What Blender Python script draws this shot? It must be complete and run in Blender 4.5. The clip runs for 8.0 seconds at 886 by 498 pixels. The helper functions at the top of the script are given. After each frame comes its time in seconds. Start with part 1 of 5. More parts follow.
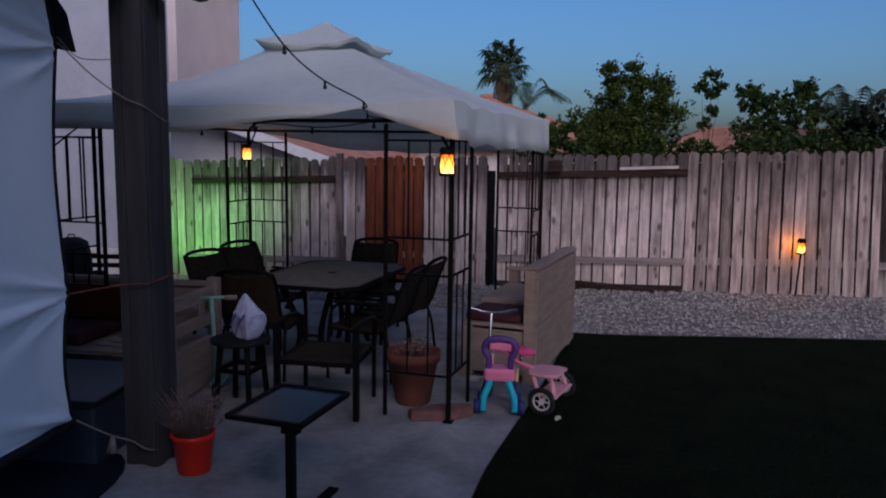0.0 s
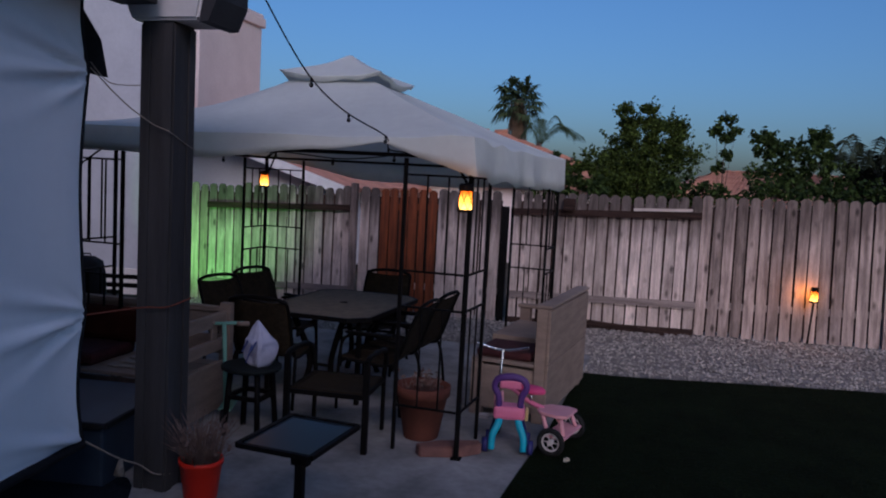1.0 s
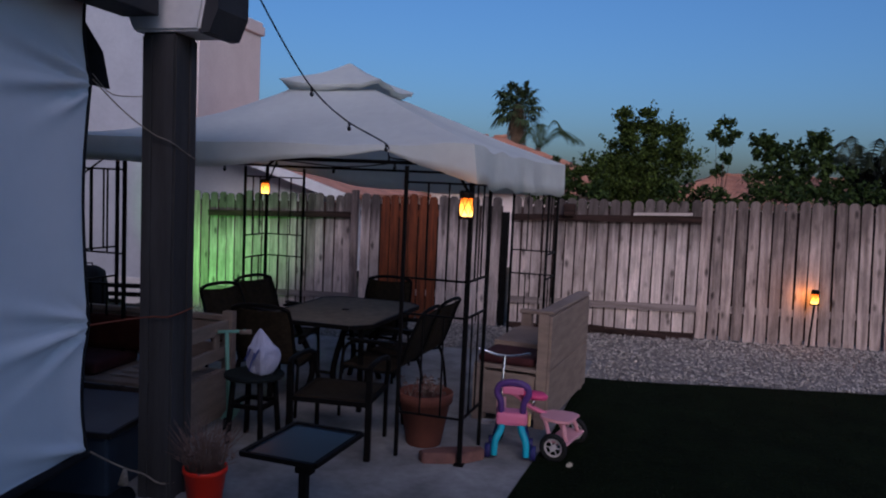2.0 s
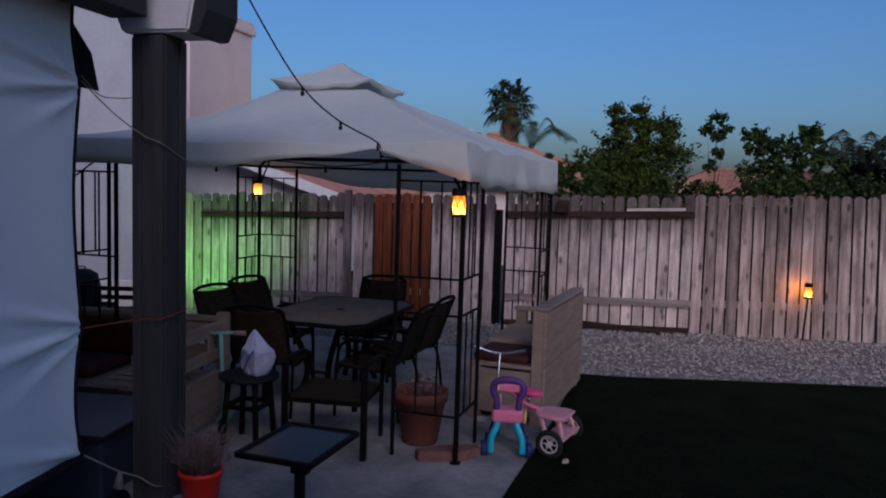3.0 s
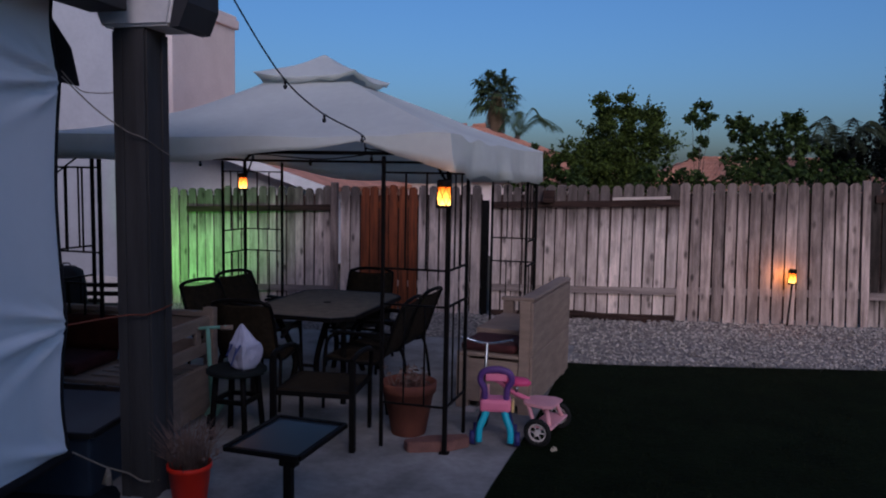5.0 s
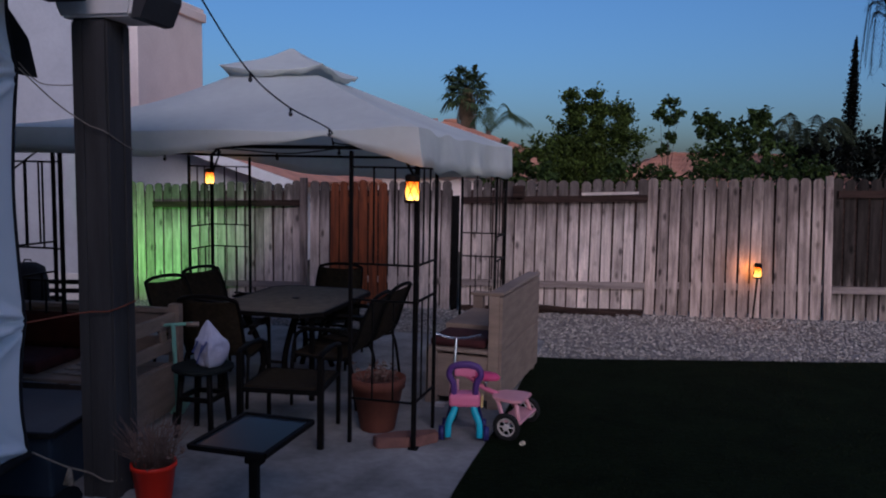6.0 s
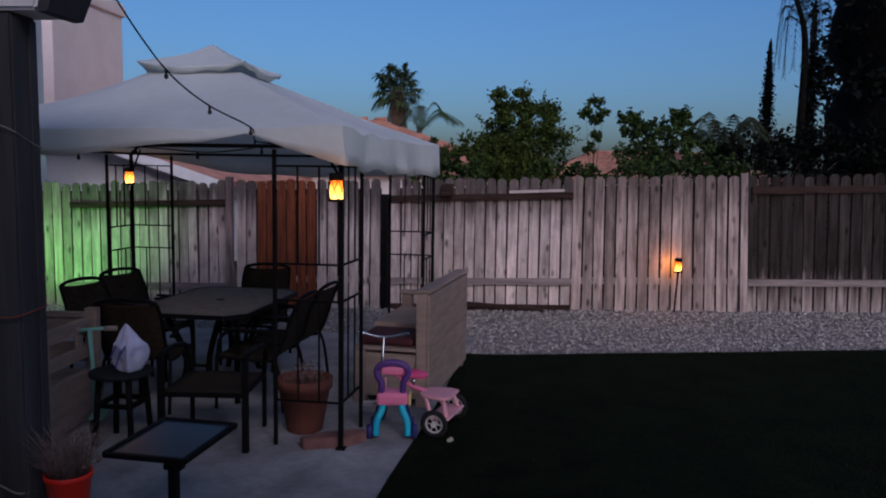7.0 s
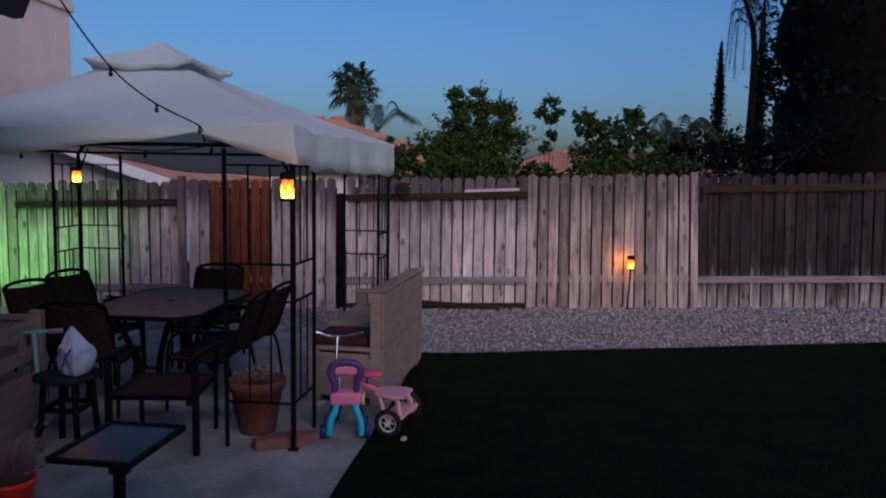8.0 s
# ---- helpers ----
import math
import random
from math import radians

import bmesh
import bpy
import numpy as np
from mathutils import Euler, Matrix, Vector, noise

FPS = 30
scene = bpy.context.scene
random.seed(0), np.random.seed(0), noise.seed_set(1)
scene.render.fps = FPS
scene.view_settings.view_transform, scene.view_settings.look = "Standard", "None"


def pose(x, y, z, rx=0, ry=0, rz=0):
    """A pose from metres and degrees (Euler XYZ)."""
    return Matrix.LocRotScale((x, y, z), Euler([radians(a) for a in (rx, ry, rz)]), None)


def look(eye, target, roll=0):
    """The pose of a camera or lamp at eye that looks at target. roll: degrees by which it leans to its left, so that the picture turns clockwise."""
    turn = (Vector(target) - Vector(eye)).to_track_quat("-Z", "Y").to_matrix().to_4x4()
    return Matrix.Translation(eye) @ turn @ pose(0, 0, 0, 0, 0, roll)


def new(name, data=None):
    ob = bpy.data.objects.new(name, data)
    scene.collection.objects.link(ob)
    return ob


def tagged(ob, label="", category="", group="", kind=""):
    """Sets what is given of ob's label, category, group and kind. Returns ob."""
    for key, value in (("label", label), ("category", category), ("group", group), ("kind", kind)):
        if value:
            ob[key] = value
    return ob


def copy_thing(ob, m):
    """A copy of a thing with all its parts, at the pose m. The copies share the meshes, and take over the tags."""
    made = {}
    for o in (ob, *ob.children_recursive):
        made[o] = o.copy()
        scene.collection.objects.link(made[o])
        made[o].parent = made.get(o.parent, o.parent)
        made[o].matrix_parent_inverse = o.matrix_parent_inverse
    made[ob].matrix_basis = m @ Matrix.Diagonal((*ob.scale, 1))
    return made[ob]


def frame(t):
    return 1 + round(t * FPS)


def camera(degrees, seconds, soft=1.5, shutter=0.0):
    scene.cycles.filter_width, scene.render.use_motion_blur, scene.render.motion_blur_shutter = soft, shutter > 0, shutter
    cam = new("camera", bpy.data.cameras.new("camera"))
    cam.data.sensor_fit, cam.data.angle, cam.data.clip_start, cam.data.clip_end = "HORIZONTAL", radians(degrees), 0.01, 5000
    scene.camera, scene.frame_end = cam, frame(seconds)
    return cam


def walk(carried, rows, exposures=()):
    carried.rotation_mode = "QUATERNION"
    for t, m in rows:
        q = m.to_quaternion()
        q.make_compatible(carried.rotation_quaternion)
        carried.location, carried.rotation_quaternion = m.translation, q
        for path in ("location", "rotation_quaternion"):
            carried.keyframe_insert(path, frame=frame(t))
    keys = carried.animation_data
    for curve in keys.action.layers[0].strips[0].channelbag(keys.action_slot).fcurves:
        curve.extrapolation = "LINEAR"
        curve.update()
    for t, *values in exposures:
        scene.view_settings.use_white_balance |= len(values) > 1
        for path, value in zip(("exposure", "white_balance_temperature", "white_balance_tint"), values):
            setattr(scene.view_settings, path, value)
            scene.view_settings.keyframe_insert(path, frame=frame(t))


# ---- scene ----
cam = camera(60.5, 8.0, soft=2.0)
PATH = [
    (0, (1.195, -5.005, 1.868), (0.704, -3.083, 1.61), 0.8),
    (0.5, (1.168, -5.016, 1.876), (0.674, -3.09, 1.663), 2.8),
    (1, (1.147, -5.031, 1.895), (0.631, -3.107, 1.718), 3.1),
    (1.5, (1.145, -5.054, 1.91), (0.625, -3.129, 1.745), 2.9),
    (3, (1.154, -5.045, 1.903), (0.65, -3.117, 1.737), 1.8),
    (3.5, (1.157, -5.049, 1.905), (0.663, -3.119, 1.731), 1.5),
    (4, (1.161, -5.049, 1.901), (0.675, -3.117, 1.731), 1.3),
    (4.5, (1.167, -5.058, 1.903), (0.684, -3.125, 1.724), 1.1),
    (6, (1.19, -5.032, 1.895), (0.79, -3.082, 1.698), 1.1),
    (6.5, (1.214, -5.027, 1.893), (0.889, -3.064, 1.691), 1.0),
    (7, (1.248, -5.034, 1.896), (1.02, -3.057, 1.698), 0.9),
    (7.5, (1.277, -5.039, 1.889), (1.113, -3.056, 1.683), 0.5),
    (8, (1.297, -5.043, 1.898), (1.175, -3.057, 1.699), 0.9),
]
walk(cam, [(t, look(eye, target, roll)) for t, eye, target, roll in PATH], [(0.0, 0.0, 5400, 20)])

# ---------------------------------------------------------------- world and light
world = bpy.data.worlds.new("dusk_sky")
scene.world = world
world.use_nodes = True
wn, wl = world.node_tree.nodes, world.node_tree.links
sky = wn.new("ShaderNodeTexSky")
sky.sky_type = "NISHITA"
sky.sun_disc = False
SUN_EL, SUN_AZ = 9.0, 159.0          # degrees; azimuth clockwise from +y
sky.sun_elevation, sky.sun_rotation = radians(SUN_EL), radians(SUN_AZ)
sky.air_density, sky.dust_density, sky.ozone_density = 1.0, 2.6, 4.0
wn["Background"].inputs["Strength"].default_value = 0.125
wl.new(sky.outputs["Color"], wn["Background"].inputs["Color"])

sun = new("sun", bpy.data.lights.new("sun", "SUN"))
sun.data.energy, sun.data.angle, sun.data.color = 1.3, radians(35), (1.0, 0.80, 0.72)
az, el = radians(SUN_AZ), radians(31)
sun.matrix_world = look((30 * math.sin(az) * math.cos(el), 30 * math.cos(az) * math.cos(el), 30 * math.sin(el)), (0, 0, 0))


def point(name, where, watts, colour, size=0.03):
    ob = new(name, bpy.data.lights.new(name, "POINT"))
    ob.data.energy, ob.data.color, ob.data.shadow_soft_size = watts, colour, size
    ob.location = where
    return ob


# ---------------------------------------------------------------- materials
def mat(name, base, other=None, scale=6.0, rough=0.7, metal=0.0, bump=0.2, stretch=(1, 1, 1), detail=6, fine=0.0, vary=0.0, depth=0.01, spec=0.3):
    """A surface of two mixed tones with grain, fine specks, relief and, with vary, a lighter or darker tone for each piece."""
    m = bpy.data.materials.new(name)
    m.use_nodes = True
    n, l = m.node_tree.nodes, m.node_tree.links
    b = n["Principled BSDF"]
    b.inputs["Roughness"].default_value, b.inputs["Metallic"].default_value = rough, metal
    b.inputs["Specular IOR Level"].default_value = spec
    other = other or tuple(c * 0.7 for c in base)
    co = n.new("ShaderNodeTexCoord")
    mp = n.new("ShaderNodeMapping")
    mp.inputs["Scale"].default_value = stretch
    l.new(co.outputs["Object"], mp.inputs["Vector"])
    vec = mp.outputs["Vector"]
    if vary:
        info = n.new("ShaderNodeObjectInfo")
        off = n.new("ShaderNodeVectorMath")
        off.operation = "MULTIPLY_ADD"
        l.new(info.outputs["Random"], off.inputs[0])
        off.inputs[1].default_value = (37, 53, 71)
        l.new(vec, off.inputs[2])
        vec = off.outputs[0]
    t = n.new("ShaderNodeTexNoise")
    t.inputs["Scale"].default_value, t.inputs["Detail"].default_value = scale, detail
    l.new(vec, t.inputs["Vector"])
    r = n.new("ShaderNodeValToRGB")
    r.color_ramp.elements[0].position, r.color_ramp.elements[1].position = 0.32, 0.68
    r.color_ramp.elements[0].color, r.color_ramp.elements[1].color = (*other, 1), (*base, 1)
    l.new(t.outputs["Fac"], r.inputs["Fac"])
    colour = r.outputs["Color"]
    g = n.new("ShaderNodeTexNoise")
    g.inputs["Scale"].default_value, g.inputs["Detail"].default_value = scale * 9, 4
    l.new(vec, g.inputs["Vector"])
    if fine:
        k = n.new("ShaderNodeMapRange")
        k.inputs["To Min"].default_value, k.inputs["To Max"].default_value = 1 - fine, 1 + fine
        l.new(g.outputs["Fac"], k.inputs["Value"])
        x = n.new("ShaderNodeVectorMath")
        x.operation = "SCALE"
        l.new(colour, x.inputs[0])
        l.new(k.outputs["Result"], x.inputs["Scale"])
        colour = x.outputs[0]
    if vary:
        k = n.new("ShaderNodeMapRange")
        k.inputs["To Min"].default_value, k.inputs["To Max"].default_value = 1 - vary, 1 + vary
        l.new(info.outputs["Random"], k.inputs["Value"])
        x = n.new("ShaderNodeVectorMath")
        x.operation = "SCALE"
        l.new(colour, x.inputs[0])
        l.new(k.outputs["Result"], x.inputs["Scale"])
        colour = x.outputs[0]
    l.new(colour, b.inputs["Base Color"])
    if bump:
        u = n.new("ShaderNodeBump")
        u.inputs["Strength"].default_value, u.inputs["Distance"].default_value = bump, depth
        l.new(g.outputs["Fac"], u.inputs["Height"])
        l.new(u.outputs["Normal"], b.inputs["Normal"])
    return m


def glow(name, colour, strength):
    m = bpy.data.materials.new(name)
    m.use_nodes = True
    n, l = m.node_tree.nodes, m.node_tree.links
    e = n.new("ShaderNodeEmission")
    co = n.new("ShaderNodeTexCoord")
    sep = n.new("ShaderNodeSeparateXYZ")
    l.new(co.outputs["Generated"], sep.inputs[0])
    r = n.new("ShaderNodeValToRGB")
    els = r.color_ramp.elements
    els[0].position, els[0].color = 0.05, (colour[0], colour[1] * 1.5, colour[2] * 3, 1)
    els[1].position, els[1].color = 0.95, (colour[0] * 0.45, colour[1] * 0.18, 0.0, 1)
    mid = els.new(0.42)
    mid.color = (colour[0], colour[1] * 0.85, colour[2] * 0.8, 1)
    l.new(sep.outputs["Z"], r.inputs["Fac"])
    l.new(r.outputs["Color"], e.inputs["Color"])
    e.inputs["Strength"].default_value = strength
    l.new(e.outputs[0], n["Material Output"].inputs["Surface"])
    return m


def leafy(name, base, other):
    """Leaves: two greens, chosen leaf by leaf."""
    m = bpy.data.materials.new(name)
    m.use_nodes = True
    n, l = m.node_tree.nodes, m.node_tree.links
    b = n["Principled BSDF"]
    b.inputs["Roughness"].default_value = 0.7
    b.inputs["Specular IOR Level"].default_value = 0.12
    g = n.new("ShaderNodeNewGeometry")
    r = n.new("ShaderNodeValToRGB")
    r.color_ramp.elements[0].color, r.color_ramp.elements[1].color = (*other, 1), (*base, 1)
    l.new(g.outputs["Random Per Island"], r.inputs["Fac"])
    l.new(r.outputs["Color"], b.inputs["Base Color"])
    return m


def fence_wood(name, base, other, top_tone, dark_from, along=2):
    """Weathered boards: streaked grain, dark knots and, above a height, a darker tone."""
    m = mat(name, base, other, 3.0, 0.92, bump=0.6, stretch=(7, 7, 0.55) if along == 2 else (0.55, 7, 7), fine=0.40, vary=0.32, spec=0.1)
    n, l = m.node_tree.nodes, m.node_tree.links
    b = n["Principled BSDF"]
    colour = b.inputs["Base Color"].links[0].from_socket
    co = next(x for x in n if x.type == "TEX_COORD")
    info = next(x for x in n if x.type == "OBJECT_INFO")
    sep = n.new("ShaderNodeSeparateXYZ")
    l.new(co.outputs["Object"], sep.inputs[0])
    off = n.new("ShaderNodeVectorMath")
    off.operation = "MULTIPLY_ADD"
    l.new(info.outputs["Random"], off.inputs[0])
    off.inputs[1].default_value = (91, 17, 43)
    mp = n.new("ShaderNodeMapping")
    mp.inputs["Scale"].default_value = (1.0, 0.2, 0.45) if along == 2 else (0.45, 0.2, 1.0)
    l.new(co.outputs["Object"], mp.inputs["Vector"])
    l.new(mp.outputs["Vector"], off.inputs[2])
    vo = n.new("ShaderNodeTexVoronoi")
    vo.inputs["Scale"].default_value = 9.0
    l.new(off.outputs[0], vo.inputs["Vector"])
    kn = n.new("ShaderNodeMapRange")
    kn.inputs["From Min"].default_value, kn.inputs["From Max"].default_value = 0.10, 0.30
    kn.inputs["To Min"].default_value, kn.inputs["To Max"].default_value = 0.30, 1.0
    l.new(vo.outputs["Distance"], kn.inputs["Value"])
    gate = n.new("ShaderNodeMath")
    gate.operation = "GREATER_THAN"
    gate.inputs[1].default_value = 0.45
    l.new(vo.outputs["Color"], gate.inputs[0])
    top = n.new("ShaderNodeMath")
    top.operation = "MAXIMUM"
    l.new(kn.outputs["Result"], top.inputs[0])
    l.new(gate.outputs[0], top.inputs[1])
    blot = n.new("ShaderNodeTexNoise")
    blot.inputs["Scale"].default_value, blot.inputs["Detail"].default_value = 6.0, 6
    l.new(off.outputs[0], blot.inputs["Vector"])
    br = n.new("ShaderNodeMapRange")
    br.inputs["From Min"].default_value, br.inputs["From Max"].default_value = 0.36, 0.52
    br.inputs["To Min"].default_value, br.inputs["To Max"].default_value = 0.74, 1.04
    l.new(blot.outputs["Fac"], br.inputs["Value"])
    both = n.new("ShaderNodeMath")
    both.operation = "MULTIPLY"
    l.new(top.outputs[0], both.inputs[0])
    l.new(br.outputs["Result"], both.inputs[1])
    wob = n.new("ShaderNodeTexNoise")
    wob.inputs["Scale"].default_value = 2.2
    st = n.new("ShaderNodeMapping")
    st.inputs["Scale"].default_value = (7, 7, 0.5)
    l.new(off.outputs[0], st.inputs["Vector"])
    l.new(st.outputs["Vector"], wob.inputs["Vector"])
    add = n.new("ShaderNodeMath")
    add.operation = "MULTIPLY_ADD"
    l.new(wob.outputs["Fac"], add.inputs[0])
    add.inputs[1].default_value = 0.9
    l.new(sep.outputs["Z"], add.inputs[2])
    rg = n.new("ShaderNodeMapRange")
    rg.inputs["From Min"].default_value, rg.inputs["From Max"].default_value = dark_from + 0.32, dark_from + 0.75
    rg.inputs["To Min"].default_value, rg.inputs["To Max"].default_value = 1.0, top_tone
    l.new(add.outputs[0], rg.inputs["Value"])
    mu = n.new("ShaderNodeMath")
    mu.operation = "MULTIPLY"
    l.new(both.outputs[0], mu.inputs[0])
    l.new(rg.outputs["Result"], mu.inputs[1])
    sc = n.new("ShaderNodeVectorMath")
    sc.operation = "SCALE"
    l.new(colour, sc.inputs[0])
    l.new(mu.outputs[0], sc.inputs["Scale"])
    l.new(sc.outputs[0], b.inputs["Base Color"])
    return m


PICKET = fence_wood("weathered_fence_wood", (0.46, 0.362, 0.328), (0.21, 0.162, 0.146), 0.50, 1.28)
PICKET_DARK_TOP = fence_wood("dark_top_fence_wood", (0.62, 0.515, 0.475), (0.36, 0.29, 0.265), 0.24, 1.26)
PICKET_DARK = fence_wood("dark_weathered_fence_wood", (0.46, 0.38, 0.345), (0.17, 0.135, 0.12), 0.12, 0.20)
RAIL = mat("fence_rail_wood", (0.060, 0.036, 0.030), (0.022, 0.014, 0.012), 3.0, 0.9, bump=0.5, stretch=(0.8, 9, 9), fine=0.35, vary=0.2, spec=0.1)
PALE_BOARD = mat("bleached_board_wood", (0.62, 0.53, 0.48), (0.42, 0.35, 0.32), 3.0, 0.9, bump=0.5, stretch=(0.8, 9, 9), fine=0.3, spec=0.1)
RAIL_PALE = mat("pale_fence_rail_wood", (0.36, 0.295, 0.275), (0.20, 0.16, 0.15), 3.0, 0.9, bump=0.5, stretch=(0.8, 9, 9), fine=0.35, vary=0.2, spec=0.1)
REDWOOD = mat("stained_redwood_boards", (0.20, 0.052, 0.017), (0.075, 0.022, 0.010), 3.0, 0.8, bump=0.4, stretch=(9, 9, 0.8), fine=0.3, vary=0.2)
CONCRETE = mat("patio_concrete", (0.36, 0.35, 0.34), (0.16, 0.155, 0.15), 1.9, 0.85, bump=0.3, fine=0.28, depth=0.004)
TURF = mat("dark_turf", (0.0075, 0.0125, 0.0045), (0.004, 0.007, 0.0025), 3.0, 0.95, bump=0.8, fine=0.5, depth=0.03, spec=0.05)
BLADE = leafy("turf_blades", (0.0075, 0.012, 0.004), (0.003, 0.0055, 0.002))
SOIL = mat("gravel_bed_soil", (0.30, 0.27, 0.245), (0.17, 0.155, 0.145), 9, 0.95, bump=0.6, fine=0.4, depth=0.02)
PEBBLE = leafy("gravel_stones", (0.49, 0.44, 0.395), (0.16, 0.145, 0.135))
EARTH = mat("dry_ground", (0.10, 0.085, 0.06), (0.06, 0.055, 0.04), 0.7, 0.95, fine=0.3)
STUCCO = mat("pale_stucco", (0.50, 0.51, 0.54), (0.43, 0.44, 0.47), 2.0, 0.95, bump=0.5, fine=0.08, depth=0.006)
STUCCO_PINK = mat("pinkish_stucco", (0.86, 0.74, 0.68), (0.79, 0.67, 0.61), 2.0, 0.95, bump=0.5, fine=0.08, depth=0.006)
WHITE_STUCCO = mat("off_white_stucco", (0.82, 0.79, 0.76), (0.74, 0.71, 0.68), 2.0, 0.95, bump=0.5, fine=0.08, depth=0.006)
WHITE_TRIM = mat("white_painted_trim", (0.78, 0.77, 0.76), (0.68, 0.67, 0.66), 5, 0.6, bump=0.1)
TILE = mat("terracotta_roof_tile", (0.58, 0.27, 0.17), (0.42, 0.19, 0.12), 3, 0.85, bump=0.2, fine=0.25, vary=0.2)
CANVAS_PLAIN = mat("cream_canopy_fabric", (0.89, 0.91, 0.86), (0.80, 0.82, 0.78), 1.5, 0.9, bump=0.25, fine=0.06, depth=0.01)


def let_light_through(m, share):
    """Thin cloth: part of the light passes, scattered, to the other side."""
    n, l = m.node_tree.nodes, m.node_tree.links
    b, o = n["Principled BSDF"], n["Material Output"]
    tr = n.new("ShaderNodeBsdfTranslucent")
    l.new(b.inputs["Base Color"].links[0].from_socket, tr.inputs["Color"])
    mx = n.new("ShaderNodeMixShader")
    mx.inputs["Fac"].default_value = share
    l.new(b.outputs[0], mx.inputs[1])
    l.new(tr.outputs[0], mx.inputs[2])
    l.new(mx.outputs[0], o.inputs["Surface"])
    return m


CANVAS = let_light_through(CANVAS_PLAIN, 0.42)
IRON = mat("black_powder_coated_steel", (0.007, 0.0065, 0.0065), (0.004, 0.0035, 0.0035), 12, 0.6, bump=0.1, spec=0.08)
SLING = mat("brown_mesh_sling", (0.032, 0.024, 0.015), (0.020, 0.015, 0.010), 30, 0.85, bump=0.3, spec=0.1)
TABLETOP = mat("grey_stone_effect_tabletop", (0.15, 0.128, 0.100), (0.10, 0.086, 0.068), 14, 0.75, bump=0.05, fine=0.2, spec=0.08)
BENCHWOOD = mat("tan_bench_boards", (0.29, 0.22, 0.175), (0.20, 0.15, 0.12), 3, 0.8, bump=0.3, stretch=(1, 1, 5), fine=0.15)
# the tan bench wood with its shade put into the colour
SHADED_BENCH = mat("shaded_bench_boards", (0.07, 0.05, 0.04), (0.04, 0.03, 0.024), 3, 0.8, bump=0.3, stretch=(5, 1, 1), fine=0.15)
TOWEL = mat("faded_towel_cloth", (0.30, 0.26, 0.23), (0.20, 0.17, 0.15), 12, 0.95, bump=0.3)
RUST = mat("dark_rust_cushion", (0.055, 0.016, 0.010), (0.035, 0.010, 0.007), 8, 0.95, bump=0.2, spec=0.05)
CUSHION = mat("dark_red_cushion", (0.060, 0.015, 0.016), (0.038, 0.010, 0.011), 8, 0.9, bump=0.2)
TERRACOTTA = mat("terracotta_clay", (0.165, 0.055, 0.034), (0.105, 0.036, 0.025), 5, 0.85, bump=0.15, fine=0.15)
BRICK = mat("red_brick_slab", (0.22, 0.105, 0.085), (0.14, 0.07, 0.06), 9, 0.9, bump=0.5, fine=0.25)
RED_PLASTIC = mat("bright_red_plastic", (0.80, 0.030, 0.010), (0.70, 0.025, 0.008), 4, 0.4, bump=0.02)
DEAD_STALK = mat("dry_stalks", (0.23, 0.155, 0.125), (0.13, 0.09, 0.075), 20, 0.9, bump=0.1)
COLUMN = mat("dark_painted_column", (0.060, 0.057, 0.057), (0.038, 0.036, 0.036), 2, 0.75, bump=0.3, stretch=(6, 6, 0.6), fine=0.15)
BEAM_PAINT = mat("pale_beam_paint", (0.78, 0.74, 0.70), (0.66, 0.63, 0.60), 3, 0.7, bump=0.15, fine=0.1)
DARK_FASCIA = mat("dark_fascia_paint", (0.045, 0.043, 0.045), (0.03, 0.029, 0.03), 4, 0.7, bump=0.2)
SCREEN_CLOTH = mat("white_screen_cloth", (0.86, 0.90, 0.94), (0.80, 0.84, 0.89), 1.2, 0.9, bump=0.08, fine=0.03)
BLACK_TAPE = mat("black_hem_webbing", (0.012, 0.012, 0.014), (0.008, 0.008, 0.01), 30, 0.9, bump=0.2)
BLUE_SHEET = mat("dark_blue_vinyl", (0.035, 0.05, 0.075), (0.022, 0.032, 0.05), 4, 0.45, bump=0.1)
RUG = mat("dark_woven_rug", (0.020, 0.026, 0.034), (0.012, 0.016, 0.022), 40, 0.95, bump=0.5, fine=0.3, spec=0.05)
ROPE = mat("pale_rope", (0.30, 0.26, 0.21), (0.20, 0.17, 0.14), 60, 0.9, bump=0.4)
RED_ROPE = mat("red_brown_cord", (0.20, 0.06, 0.035), (0.14, 0.04, 0.025), 60, 0.9, bump=0.3)
PINK = mat("pink_toy_plastic", (0.72, 0.20, 0.33), (0.62, 0.16, 0.28), 4, 0.4, bump=0.02)
PALE_PINK = mat("pale_pink_metal_paint", (0.72, 0.36, 0.40), (0.62, 0.30, 0.34), 5, 0.45, bump=0.03)
HOT_PINK = mat("hot_pink_saddle", (0.62, 0.07, 0.20), (0.52, 0.05, 0.16), 5, 0.5, bump=0.05)
PURPLE = mat("purple_toy_plastic", (0.10, 0.045, 0.19), (0.075, 0.03, 0.15), 5, 0.4, bump=0.02)
TURQUOISE = mat("turquoise_toy_plastic", (0.03, 0.42, 0.56), (0.025, 0.36, 0.48), 5, 0.4, bump=0.02)
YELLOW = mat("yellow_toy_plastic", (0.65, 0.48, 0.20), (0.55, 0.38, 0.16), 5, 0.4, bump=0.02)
NAVY = mat("navy_toy_plastic", (0.03, 0.03, 0.14), (0.02, 0.02, 0.10), 5, 0.45, bump=0.02)
CHROME = mat("worn_chrome", (0.75, 0.75, 0.76), (0.6, 0.6, 0.62), 20, 0.22, 1.0, bump=0.03)
RUBBER = mat("black_rubber", (0.012, 0.012, 0.012), (0.008, 0.008, 0.008), 20, 0.8, bump=0.1)
MINT = mat("mint_green_paint", (0.20, 0.42, 0.33), (0.15, 0.34, 0.27), 5, 0.5, bump=0.05)
